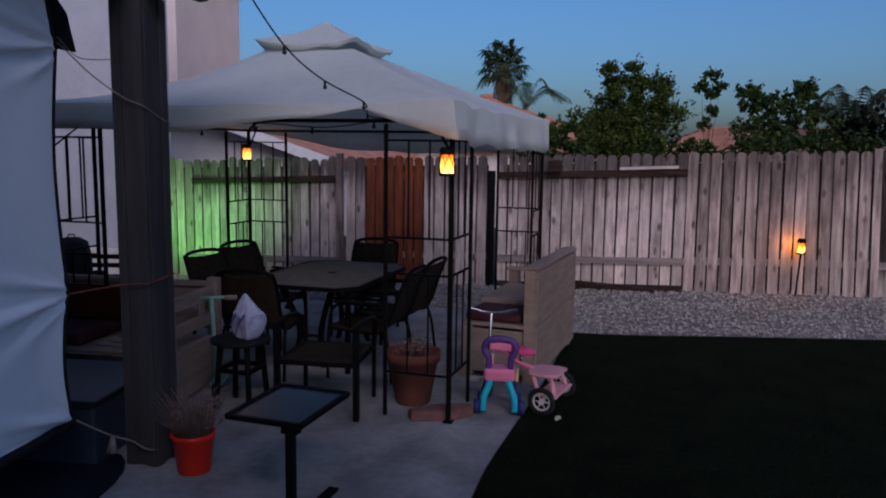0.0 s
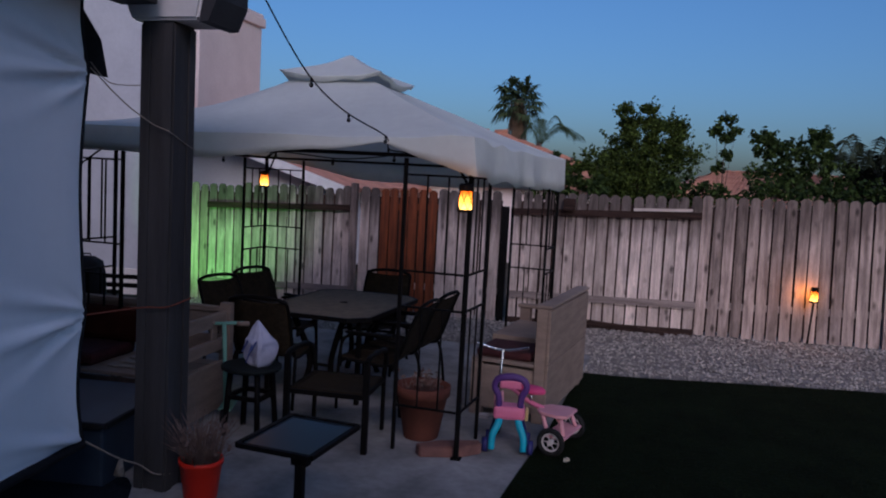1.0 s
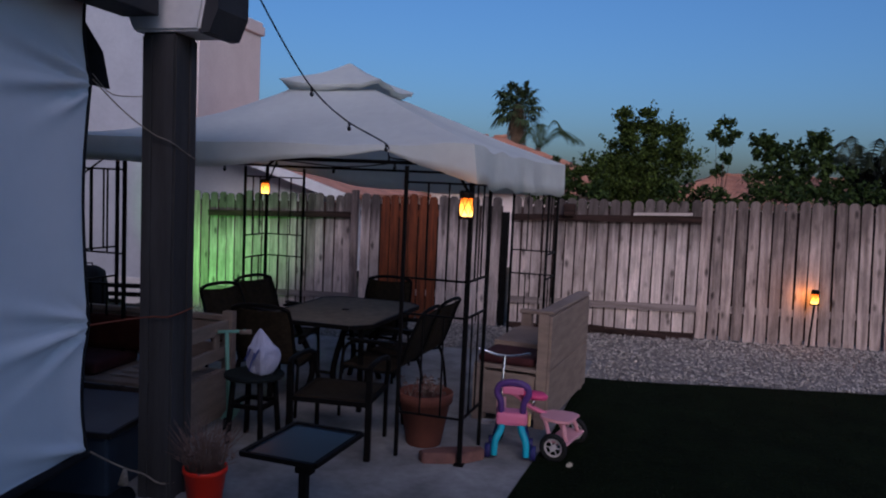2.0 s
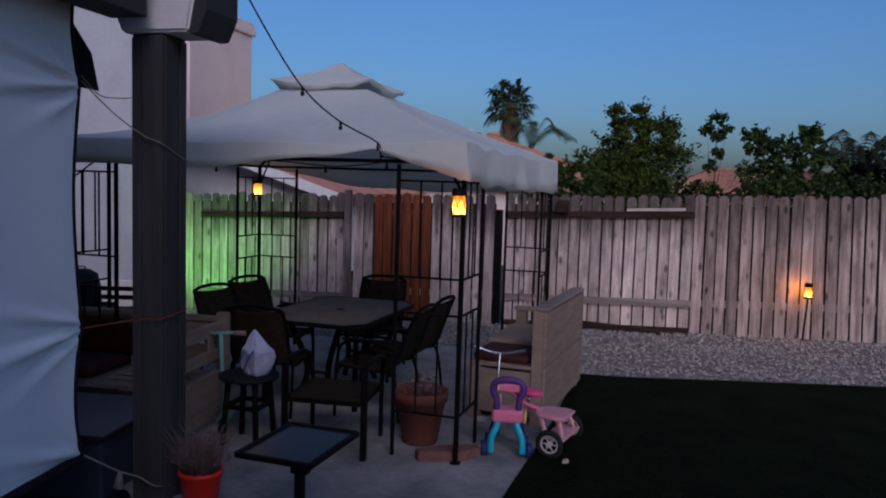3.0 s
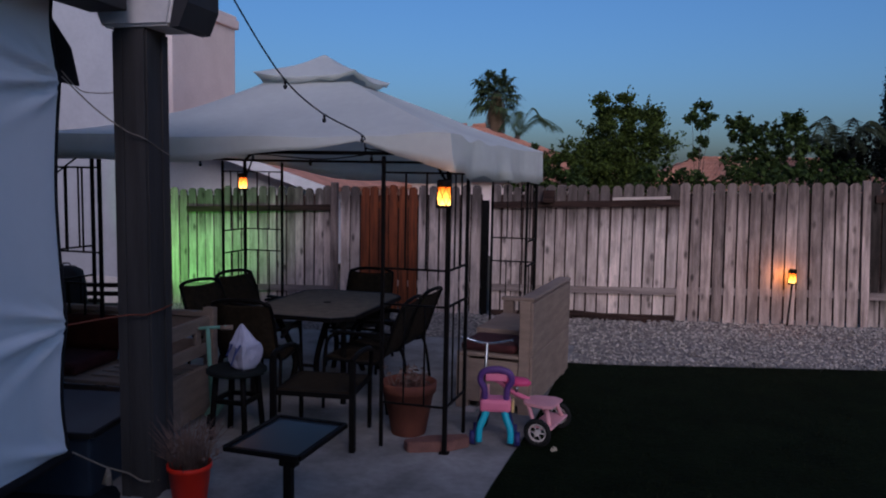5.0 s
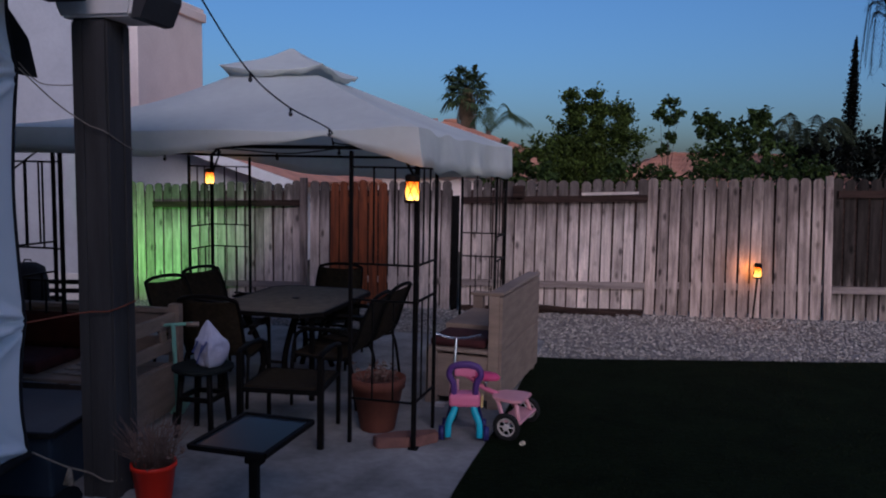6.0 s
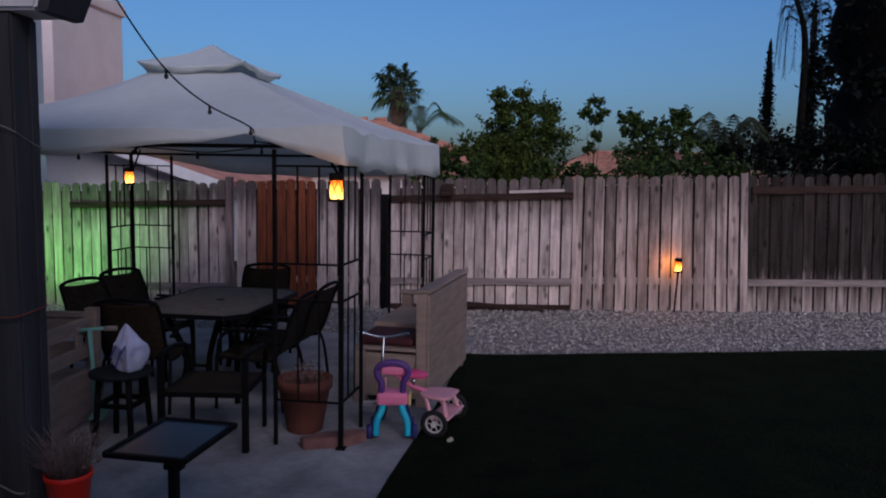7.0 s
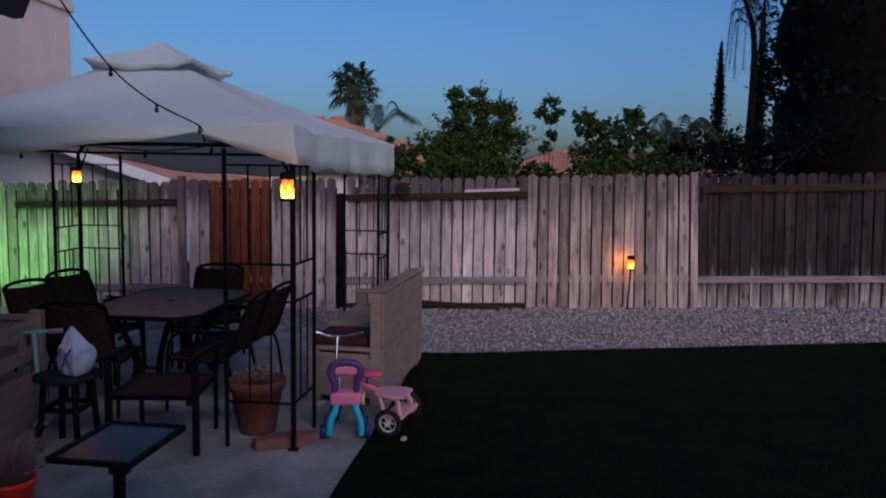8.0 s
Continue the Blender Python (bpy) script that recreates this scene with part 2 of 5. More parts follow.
BAG = mat("white_plastic_bag", (0.50, 0.51, 0.64), (0.36, 0.37, 0.50), 9, 0.5, bump=0.3)
BAG_INK = mat("blue_bag_print", (0.10, 0.13, 0.35), (0.08, 0.1, 0.28), 9, 0.5, bump=0.1)
GREEN_TOP = mat("dark_green_stool_top", (0.006, 0.010, 0.010), (0.004, 0.007, 0.007), 9, 0.8, bump=0.1)
BARK = mat("tree_bark", (0.11, 0.085, 0.065), (0.06, 0.045, 0.035), 6, 0.95, bump=0.6, stretch=(4, 4, 1), fine=0.3)
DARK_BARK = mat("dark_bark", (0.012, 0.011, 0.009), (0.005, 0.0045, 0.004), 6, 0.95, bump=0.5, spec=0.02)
PALM_SKIRT = mat("dry_palm_skirt", (0.20, 0.13, 0.08), (0.11, 0.075, 0.05), 6, 0.95, bump=0.5, stretch=(5, 5, 1), fine=0.3)
LEAF_A = leafy("broad_leaves", (0.075, 0.108, 0.018), (0.010, 0.019, 0.004))
LEAF_B = leafy("deep_green_leaves", (0.050, 0.080, 0.018), (0.009, 0.018, 0.005))
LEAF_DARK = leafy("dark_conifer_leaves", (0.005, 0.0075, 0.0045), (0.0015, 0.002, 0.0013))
LEAF_DATE = leafy("dark_palm_fronds", (0.035, 0.045, 0.022), (0.012, 0.016, 0.008))
LEAF_PALM = leafy("palm_fronds", (0.06, 0.085, 0.035), (0.025, 0.04, 0.018))
BLOSSOM = leafy("pale_blossom", (0.6, 0.55, 0.45), (0.45, 0.40, 0.32))
FLAME = glow("lantern_flame", (1.0, 0.38, 0.03), 4.6)
BULB = mat("dark_bulb_glass", (0.03, 0.03, 0.03), (0.02, 0.02, 0.02), 9, 0.2, bump=0.0)


# ---------------------------------------------------------------- mesh helpers
def box(bm, x0, x1, y0, y1, z0, z1, bevel=0.0):
    vs = [bm.verts.new((x, y, z)) for z in (z0, z1) for y in (y0, y1) for x in (x0, x1)]
    fs = [bm.faces.new([vs[i] for i in q]) for q in ((0, 2, 3, 1), (4, 5, 7, 6), (0, 1, 5, 4), (2, 6, 7, 3), (0, 4, 6, 2), (1, 3, 7, 5))]
    if bevel:
        bmesh.ops.bevel(bm, geom=list({e for f in fs for e in f.edges}), offset=bevel, segments=2, affect="EDGES", profile=0.5)
    return bm


def bar(bm, p, q, w, h=None, up=(0, 0, 1)):
    """A square bar from p to q, w wide and h deep."""
    p, q, h = Vector(p), Vector(q), h or w
    d = (q - p).normalized()
    u = Vector(up)
    if abs(d.dot(u)) > 0.95:
        u = Vector((0, 1, 0))
    a = d.cross(u).normalized()
    b = a.cross(d).normalized()
    ring = [[bm.verts.new(c + a * sx * w / 2 + b * sy * h / 2) for sx, sy in ((-1, -1), (1, -1), (1, 1), (-1, 1))] for c in (p, q)]
    for i in range(4):
        j = (i + 1) % 4
        bm.faces.new((ring[0][i], ring[0][j], ring[1][j], ring[1][i]))
    bm.faces.new(ring[0][::-1])
    bm.faces.new(ring[1])
    return bm


def tube(bm, pts, r, seg=8, closed=False):
    """A round tube along points; r one radius, or one for each point."""
    pts = [Vector(p) for p in pts]
    rs = r if isinstance(r, (list, tuple)) else [r] * len(pts)
    rings, a = [], None
    for i, p in enumerate(pts):
        lo, hi = (pts[i - 1], pts[(i + 1) % len(pts)]) if closed else (pts[max(i - 1, 0)], pts[min(i + 1, len(pts) - 1)])
        d = (hi - lo).normalized()
        if a is None:
            a = d.cross(Vector((0, 0, 1)) if abs(d.z) < 0.9 else Vector((0, 1, 0))).normalized()
        else:
            a = (a - d * a.dot(d)).normalized()
        b = d.cross(a)
        rings.append([bm.verts.new(p + (a * math.cos(k * math.tau / seg) + b * math.sin(k * math.tau / seg)) * rs[i]) for k in range(seg)])
    n = len(rings)
    for i in range(n if closed else n - 1):
        s, t = rings[i], rings[(i + 1) % n]
        for k in range(seg):
            f = bm.faces.new((s[k], s[(k + 1) % seg], t[(k + 1) % seg], t[k]))
            f.smooth = True
    if not closed:
        bm.faces.new(rings[0][::-1])
        bm.faces.new(rings[-1])
    return bm


def lathe(bm, profile, seg=24, at=(0, 0, 0), smooth=True):
    """Turned about the upright axis; profile rows are (radius, height)."""
    rings = [[bm.verts.new((at[0] + r * math.cos(k * math.tau / seg), at[1] + r * math.sin(k * math.tau / seg), at[2] + z)) for k in range(seg)] for r, z in profile]
    for s, t in zip(rings, rings[1:]):
        for k in range(seg):
            f = bm.faces.new((s[k], s[(k + 1) % seg], t[(k + 1) % seg], t[k]))
            f.smooth = smooth
    bm.faces.new(rings[0][::-1])
    bm.faces.new(rings[-1])
    return bm


def curve(pts, n=8):
    """A smooth run of points through the given ones."""
    pts = [Vector(p) for p in pts]
    out = []
    for i in range(len(pts) - 1):
        a, b, c, d = pts[max(i - 1, 0)], pts[i], pts[i + 1], pts[min(i + 2, len(pts) - 1)]
        for k in range(n):
            t = k / n
            out.append(0.5 * ((2 * b) + (c - a) * t + (2 * a - 5 * b + 4 * c - d) * t * t + (3 * b - a - 3 * c + d) * t ** 3))
    return out + [pts[-1]]


def mesh_of(name, bm, material):
    me = bpy.data.meshes.new(name)
    bmesh.ops.recalc_face_normals(bm, faces=bm.faces)
    bm.to_mesh(me)
    bm.free()
    me.materials.append(material)
    return me


def part(name, bm, material, parent, label=""):
    ob = new(name, mesh_of(name, bm, material))
    ob.parent = parent
    return tagged(ob, label)


def thing(name, where, label, category, group="", kind="", turn=0.0):
    ob = new(name)
    ob.matrix_world = pose(*where, 0, 0, turn)
    ob.empty_display_size = 0.1
    return tagged(ob, label, category, group, kind)


def solid(name, bm, material, label, category, group="", kind="", where=(0, 0, 0), turn=0.0):
    ob = new(name, mesh_of(name, bm, material))
    ob.matrix_world = pose(*where, 0, 0, turn)
    return tagged(ob, label, category, group, kind)


def B():
    return bmesh.new()


# ---------------------------------------------------------------- ground
FENCE_Y = 5.21


def fence_z(x):
    return 0.09 + 0.026 * (x - 1.9)


def slope_z(x, y):
    """The yard's level: patio flat, rising gently to the right and up to the fence line."""
    rise = 0.020 * max(0.0, min(x, 12.0) - 0.6)
    k = max(0.0, min(1.0, (y - 2.9) / 2.0))
    return rise * (1 - k) + fence_z(max(-6.0, min(x, 10.0))) * k


bm = B()
xs = [-400, -120, -40, -16] + [-9 + 0.75 * i for i in range(30)] + [20, 45, 120, 400]
ys = [-400, -100, -40, -16] + [-9 + 0.75 * i for i in range(24)] + [12, 20, 45, 120, 400]
grid = [[bm.verts.new((x, y, slope_z(x, y) - 0.10)) for x in xs] for y in ys]
for r0, r1 in zip(grid, grid[1:]):
    for i in range(len(xs) - 1):
        bm.faces.new((r0[i], r0[i + 1], r1[i + 1], r1[i]))
solid("ground", bm, EARTH, "dry bare earth running out to the horizon", "ground", kind="structure")


def sheet(name, x0, x1, y0, y1, lift, material, label, category, step=0.25, edge=None, wob=0.0):
    """A sheet over the ground with a skirt; edge(x, y) shifts a point."""
    b = B()
    nx, ny = max(1, round((x1 - x0) / step)), max(1, round((y1 - y0) / step))
    rows = []
    for j in range(ny + 1):
        row = []
        for i in range(nx + 1):
            x, y = x0 + (x1 - x0) * i / nx, y0 + (y1 - y0) * j / ny
            if edge:
                x, y = edge(x, y, i / nx, j / ny)
            row.append(b.verts.new((x, y, slope_z(x, y) + lift + wob * noise.noise((x * 1.3, y * 1.3, 0)))))
        rows.append(row)
    for r0, r1 in zip(rows, rows[1:]):
        for i in range(nx):
            b.faces.new((r0[i], r0[i + 1], r1[i + 1], r1[i]))
    rim = [e for e in b.edges if e.is_boundary]
    low = bmesh.ops.extrude_edge_only(b, edges=rim)["geom"]
    for v in low:
        if isinstance(v, bmesh.types.BMVert):
            v.co.z -= 0.12
    return solid(name, b, material, label, category, kind="structure")


def patio_right(y):
    """The line where concrete meets turf."""
    return 0.40 + 0.055 * max(0.0, y + 0.8) + 0.012 * math.sin(y * 2.1)


def patio_edge(x, y, u, v):
    return (-9 + (patio_right(y) + 9) * u, y)


sheet("patio_slab", -9, 0.5, -9, 3.6, 0.0, CONCRETE, "pale grey worn concrete patio slab", "patio", 0.4, patio_edge)


def lawn_back(x):
    return 2.80 + 0.13 * max(0.0, x - 0.7)


def lawn_edge(x, y, u, v):
    yy = -9 + (lawn_back(x) + 9) * v
    return (patio_right(yy) + 0.01 + (14 - patio_right(yy)) * u, yy)


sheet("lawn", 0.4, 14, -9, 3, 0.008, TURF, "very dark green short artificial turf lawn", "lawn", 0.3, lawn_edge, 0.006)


def gravel_edge(x, y, u, v):
    a = lawn_back(x) if x > 0.55 else 3.62
    return (x, a + 0.012 + (FENCE_Y + 0.35 - a) * v)


sheet("gravel_bed", -6.5, 12, 2.8, 5.5, -0.012, SOIL, "strip of gravel bed along the fence", "gravel", 0.3, gravel_edge, 0.02)


# ---------------------------------------------------------------- buildings
bm = B()
box(bm, -12, -5.95, 5.35, 5.6, -0.3, 5.2)
own = solid("wall_house_wing", bm, STUCCO, "pale grey stucco house wall beside the fence", "wall", kind="structure")
bm = B()
box(bm, -12, -5.94, 5.31, 5.35, -0.3, 0.24, 0.01)
part("wall_base", bm, BEAM_PAINT, own, "darker painted wall base")

# the unseen house behind, which closes the yard
bm = B()
# height and width chosen to keep low sun off patio and screen
box(bm, -9, 3.6, -8.25, -8.0, -0.2, 6.2)
solid("wall_unseen_back", bm, STUCCO, "unseen pale stucco house wall behind the patio, shading it", "wall", kind="structure")
bm = B()
box(bm, -9.25, -9.0, -8.25, 5.6, -0.2, 5.2)
solid("wall_house_side", bm, STUCCO, "pale stucco side wall of the patio", "wall", kind="structure")
bm = B()
box(bm, -9, -1.55, -8.0, -1.02, 2.98, 3.10)
solid("patio_roof", bm, DARK_FASCIA, "solid patio cover with a dark painted underside", "roof", kind="structure")


def neighbour_white():
    h = thing("neighbour_house", (0, 9, 0), "white stucco neighbour house with a gable and chimney", "house")
    b = B()
    v = [b.verts.new(c) for c in ((-14, 0, 0), (-4.9, 0, 0), (-4.9, 0, 1.62), (-9.5, 0, 3.1), (-14, 0, 1.62), (-14, 6, 0), (-4.9, 6, 0), (-4.9, 6, 1.62), (-9.5, 6, 3.1), (-14, 6, 1.62))]
    for q in ((0, 1, 2, 3, 4), (5, 9, 8, 7, 6), (1, 6, 7, 2), (0, 4, 9, 5), (2, 7, 8, 3), (3, 8, 9, 4), (0, 5, 6, 1)):
        b.faces.new([v[i] for i in q])
    part("wall", b, WHITE_STUCCO, h)
    b = B()
    for sx in (1, -1):
        bar(b, (-9.5, 2.75, 3.22), (-9.5 + sx * 5.0, 2.75, 3.22 - 5.0 * 0.318), 6.7, 0.10, up=(0, 0, 1))
    part("roof", b, TILE, h)
    b = B()
    bar(b, (-9.35, -0.62, 3.17), (-4.37, -0.62, 3.17 - 4.98 * 0.318), 0.05, 0.19)
    part("fascia", b, WHITE_TRIM, h, "white painted gable fascia board")
    b = B()
    box(b, -10.1, -8.17, 0.2, 2.8, 1.8, 5.33, 0.02)
    ch = part("chimney", b, STUCCO_PINK, h, "pinkish stucco chimney")
    b = B()
    box(b, -10.18, -8.10, 0.12, 2.88, 5.33, 5.55, 0.03)
    box(b, -10.12, -8.14, 0.17, 2.83, 5.55, 5.64, 0.02)
    box(b, -10.0, -8.4, 0.4, 2.03, 5.64, 6.25, 0.02)
    part("chimney_cap", b, STUCCO_PINK, ch)


neighbour_white()


def tile_roof_house(where, w, d, eave, ridge, turn, label):
    """A low house with a hipped roof of curved clay tiles."""
    h = thing("tile_roof_house", where, label, "house", turn=turn)
    b = B()
    box(b, -w / 2, w / 2, -d / 2, d / 2, 0, eave)
    part("wall", b, STUCCO_PINK, h)
    b = B()
    rows, cols = 16, 46
    ov = 0.4
    for side in (1, -1):
        g = []
        for j in range(rows + 1):
            t = j / rows
            y = side * (-(d / 2 + ov) * (1 - t))
            z = eave + (ridge - eave) * t
            half = (w / 2 + ov) - t * (w / 2 + ov) * 0.57
            lip = 0.045
            line = []
            for i in range(cols * 4 + 1):
                u = i / (cols * 4)
                line.append((-half + 2 * half * u, y, z + 0.035 * abs(math.sin(u * cols * math.pi)) + lip * (1 if j % 2 else 0)))
            g.append([b.verts.new(p) for p in line])
        for r0, r1 in zip(g, g[1:]):
            for i in range(cols * 4):
                b.faces.new((r0[i], r0[i + 1], r1[i + 1], r1[i]))
    for sx in (1, -1):
        e = [b.verts.new((sx * (w / 2 + ov), -(d / 2 + ov), eave)), b.verts.new((sx * (w / 2 + ov), d / 2 + ov, eave)), b.verts.new((sx * (w / 2 + ov) * 0.43, 0, ridge))]
        b.faces.new(e)
    rf = part("roof", b, TILE, h, "curved terracotta tile roof")
    b = B()
    for k in range(14):
        x = (-0.5 + k / 13) * (w + 2 * ov) * 0.43
        tube(b, [(x - 0.18, 0, ridge + 0.04), (x + 0.2, 0, ridge + 0.05)], [0.06, 0.075], 8)
    part("ridge_tiles", b, TILE, rf)
    for x in (w * 0.28, w * 0.36):
        b = B()
        lathe(b, [(0.06, 0), (0.06, 0.22), (0.09, 0.23), (0.09, 0.28)], 10, (x, -d * 0.2, ridge - 0.95))
        part("vent_pipe", b, DARK_FASCIA, rf, "dark roof vent pipe")


tile_roof_house((-7.0, 17.5, -0.2), 16.4, 6.0, 2.05, 3.62, 0, "low neighbour house with a terracotta tile roof")
tile_roof_house((5.5, 25.0, -0.2), 9.0, 6.0, 1.8, 2.95, 6, "distant house with a terracotta tile roof")


# ---------------------------------------------------------------- trees and shrubs
def leaf_cloud(b, centre, radii, count, size, rnd, flat=0.35):
    """Small pointed leaves spread through an uneven blob."""
    cx, cy, cz = centre
    for _ in range(count):
        p = Vector((rnd.gauss(0, 0.5), rnd.gauss(0, 0.5), rnd.gauss(0, 0.5)))
        q = Vector((cx + p.x * radii[0], cy + p.y * radii[1], cz + p.z * radii[2]))
        d = Vector((rnd.uniform(-1, 1), rnd.uniform(-1, 1), rnd.uniform(-0.8, 0.8))).normalized()
        a = d.cross(Vector((rnd.uniform(-1, 1), rnd.uniform(-1, 1), rnd.uniform(-1, 1)))).normalized()
        s = size * rnd.uniform(0.6, 1.4)
        vs = [b.verts.new(q - d * s * 0.5), b.verts.new(q + a * s * flat), b.verts.new(q + d * s * 0.6), b.verts.new(q - a * s * flat)]
        b.faces.new(vs)


def tree(name, where, height, blobs, leaf_size, leaf_mat, label, seed, stem=0.07, per=420, category="tree"):
    """blobs: rows of (dx, dy, z, rx, ry, rz) of leaf clumps; each is reached by a limb."""
    rnd = random.Random(seed)
    t = thing(name, where, label, category)
    b = B()
    tube(b, curve([(0, 0, -0.1), (0.03, 0.02, height * 0.3), (-0.03, 0, height * 0.62)], 5), [stem * (1 - 0.045 * i) for i in range(11)], 8)
    trunk = part("trunk", b, BARK, t)
    for dx, dy, z, rx, ry, rz in blobs:
        b = B()
        tube(b, curve([(0, 0, height * 0.25), (dx * 0.5, dy * 0.5, height * 0.25 + (z - height * 0.25) * 0.6), (dx, dy, z)], 4), [stem * 0.5, stem * 0.42, stem * 0.36, stem * 0.3, stem * 0.26, stem * 0.2, stem * 0.16, stem * 0.12, stem * 0.08], 6)
        part("limb", b, BARK, trunk)
    b = B()
    for dx, dy, z, rx, ry, rz in blobs:
        n = max(5, int(16 * (rx * rz) ** 0.5 / 0.5))
        for _ in range(n):
            s = rnd.uniform(0.14, 0.42)
            c = (dx + rnd.uniform(-0.72, 0.72) * rx, dy + rnd.uniform(-1, 1) * ry * 0.6, z + rnd.uniform(-0.75, 0.6) * rz)
            leaf_cloud(b, c, (rx * s, ry * s, rz * s * 0.8), max(12, int(per * 7 * s * s / n)), leaf_size, rnd)
        for _ in range(9):
            a = Vector((rnd.uniform(-1, 1), rnd.uniform(-1, 1), rnd.uniform(-0.2, 1.2))).normalized()
            for k in range(7):
                q = 0.75 + 0.09 * k
                leaf_cloud(b, (dx + a.x * rx * q, dy + a.y * ry * q, z + a.z * rz * q), (leaf_size * 0.8,) * 3, 3, leaf_size, rnd)
    part("crown", b, leaf_mat, t)
    return t


tree("broadleaf_tree", (0.9, 11.0, 0), 3.6, [(-0.1, 0, 3.3, 0.45, 0.5, 0.45), (0.5, 0, 3.05, 0.55, 0.6, 0.5), (-0.25, 0.2, 2.6, 0.75, 0.7, 0.65), (0.4, -0.1, 2.4, 0.85, 0.7, 0.65), (-0.65, 0, 2.2, 0.55, 0.5, 0.5), (0.1, 0, 1.9, 1.1, 0.8, 0.55)], 0.060, LEAF_A, "bushy green broadleaf tree rising behind the fence", 3, 0.09, 7500)
tree("sapling", (2.55, 12.0, 0), 3.5, [(0.02, 0, 3.45, 0.17, 0.15, 0.13), (-0.17, 0, 3.22, 0.12, 0.12, 0.10), (0.20, 0, 3.20, 0.13, 0.12, 0.10), (0.03, 0, 3.05, 0.12, 0.1, 0.10), (0.06, 0, 2.72, 0.09, 0.1, 0.10), (-0.05, 0, 2.45, 0.12, 0.1, 0.14)], 0.072, LEAF_B, "thin leafy sapling behind the fence", 5, 0.025, 26)
tree("leafy_shrub", (3.7, 12.2, 0), 3.3, [(-0.30, 0, 3.0, 0.30, 0.35, 0.30), (0.2, 0, 2.75, 0.45, 0.5, 0.40), (0.75, 0.1, 3.15, 0.24, 0.3, 0.22), (0.78, 0, 2.7, 0.3, 0.3, 0.3), (-0.15, 0, 2.25, 0.6, 0.6, 0.45), (0.5, 0, 2.2, 0.8, 0.6, 0.45), (1.1, 0, 2.3, 0.35, 0.35, 0.4)], 0.085, LEAF_B, "tall loose leafy shrub behind the fence", 7, 0.05, 1200)
tree("flowering_shrub", (-0.55, 8.6, 0), 2.2, [(-0.2, 0, 1.9, 0.38, 0.3, 0.42), (0.25, 0, 2.0, 0.35, 0.3, 0.3), (0.6, 0, 1.85, 0.4, 0.3, 0.3), (-0.1, 0, 2.3, 0.2, 0.2, 0.2)], 0.07, LEAF_B, "dark flowering shrub beside the canopy", 9, 0.03, 900)
tree("side_shrub", (-0.2, 10.2, 0), 2.4, [(-0.5, 0, 2.05, 0.35, 0.3, 0.32), (-0.1, 0, 2.2, 0.32, 0.3, 0.30), (0.3, 0, 2.35, 0.35, 0.3, 0.32), (0.6, 0, 2.0, 0.45, 0.3, 0.4)], 0.06, LEAF_A, "olive leafy shrub beside the broadleaf tree", 10, 0.03, 1500)
tree("hedge_shrub", (2.3, 9.6, 0), 2.0, [(-0.5, 0, 1.85, 0.5, 0.3, 0.32), (0.3, 0, 1.8, 0.55, 0.3, 0.3), (1.0, 0, 1.85, 0.6, 0.3, 0.35), (1.8, 0, 1.9, 0.6, 0.3, 0.35), (2.5, 0, 1.95, 0.5, 0.3, 0.3)], 0.08, LEAF_B, "low mixed hedge shrub just over the fence", 11, 0.03, 700)
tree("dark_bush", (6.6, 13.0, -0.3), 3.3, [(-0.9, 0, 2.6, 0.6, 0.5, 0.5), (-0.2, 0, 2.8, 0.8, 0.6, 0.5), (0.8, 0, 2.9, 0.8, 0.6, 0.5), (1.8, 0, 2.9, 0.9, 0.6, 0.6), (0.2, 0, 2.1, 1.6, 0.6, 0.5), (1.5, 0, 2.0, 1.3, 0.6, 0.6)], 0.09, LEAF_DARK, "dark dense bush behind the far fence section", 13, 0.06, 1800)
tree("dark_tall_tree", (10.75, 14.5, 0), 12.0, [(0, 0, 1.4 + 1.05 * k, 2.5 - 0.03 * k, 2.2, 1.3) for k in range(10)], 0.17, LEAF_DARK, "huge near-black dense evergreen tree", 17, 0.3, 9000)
# solid near-black core added in the crown to block sky between the leaves
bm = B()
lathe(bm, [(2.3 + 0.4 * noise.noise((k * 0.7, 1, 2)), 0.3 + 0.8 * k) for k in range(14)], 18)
part("sky_blocking_core", bm, DARK_BARK, bpy.data.objects["dark_tall_tree"])


def cypress(where, height, r, seed):
    rnd = random.Random(seed)
    t = thing("cypress", where, "slim dark pointed cypress on the skyline", "tree", "skyline cypresses")
    b = B()
    tube(b, [(0, 0, -0.1), (0, 0, height * 0.8)], [0.12, 0.03], 6)
    part("trunk", b, BARK, t)
    b = B()
    for k in range(34):
        f = k / 34
        rr = r * (1 - f) ** 0.85 * (0.6 + 0.4 * min(1, f * 6)) + 0.02
        leaf_cloud(b, (0, 0, 0.4 + f * (height - 0.4)), (rr * 0.8, rr * 0.8, height / 26), 260, 0.10, rnd)
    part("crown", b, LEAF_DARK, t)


cypress((11.35, 30, 0), 7.8, 0.66, 21)
cypress((12.1, 27.0, 0), 8.9, 0.5, 22)


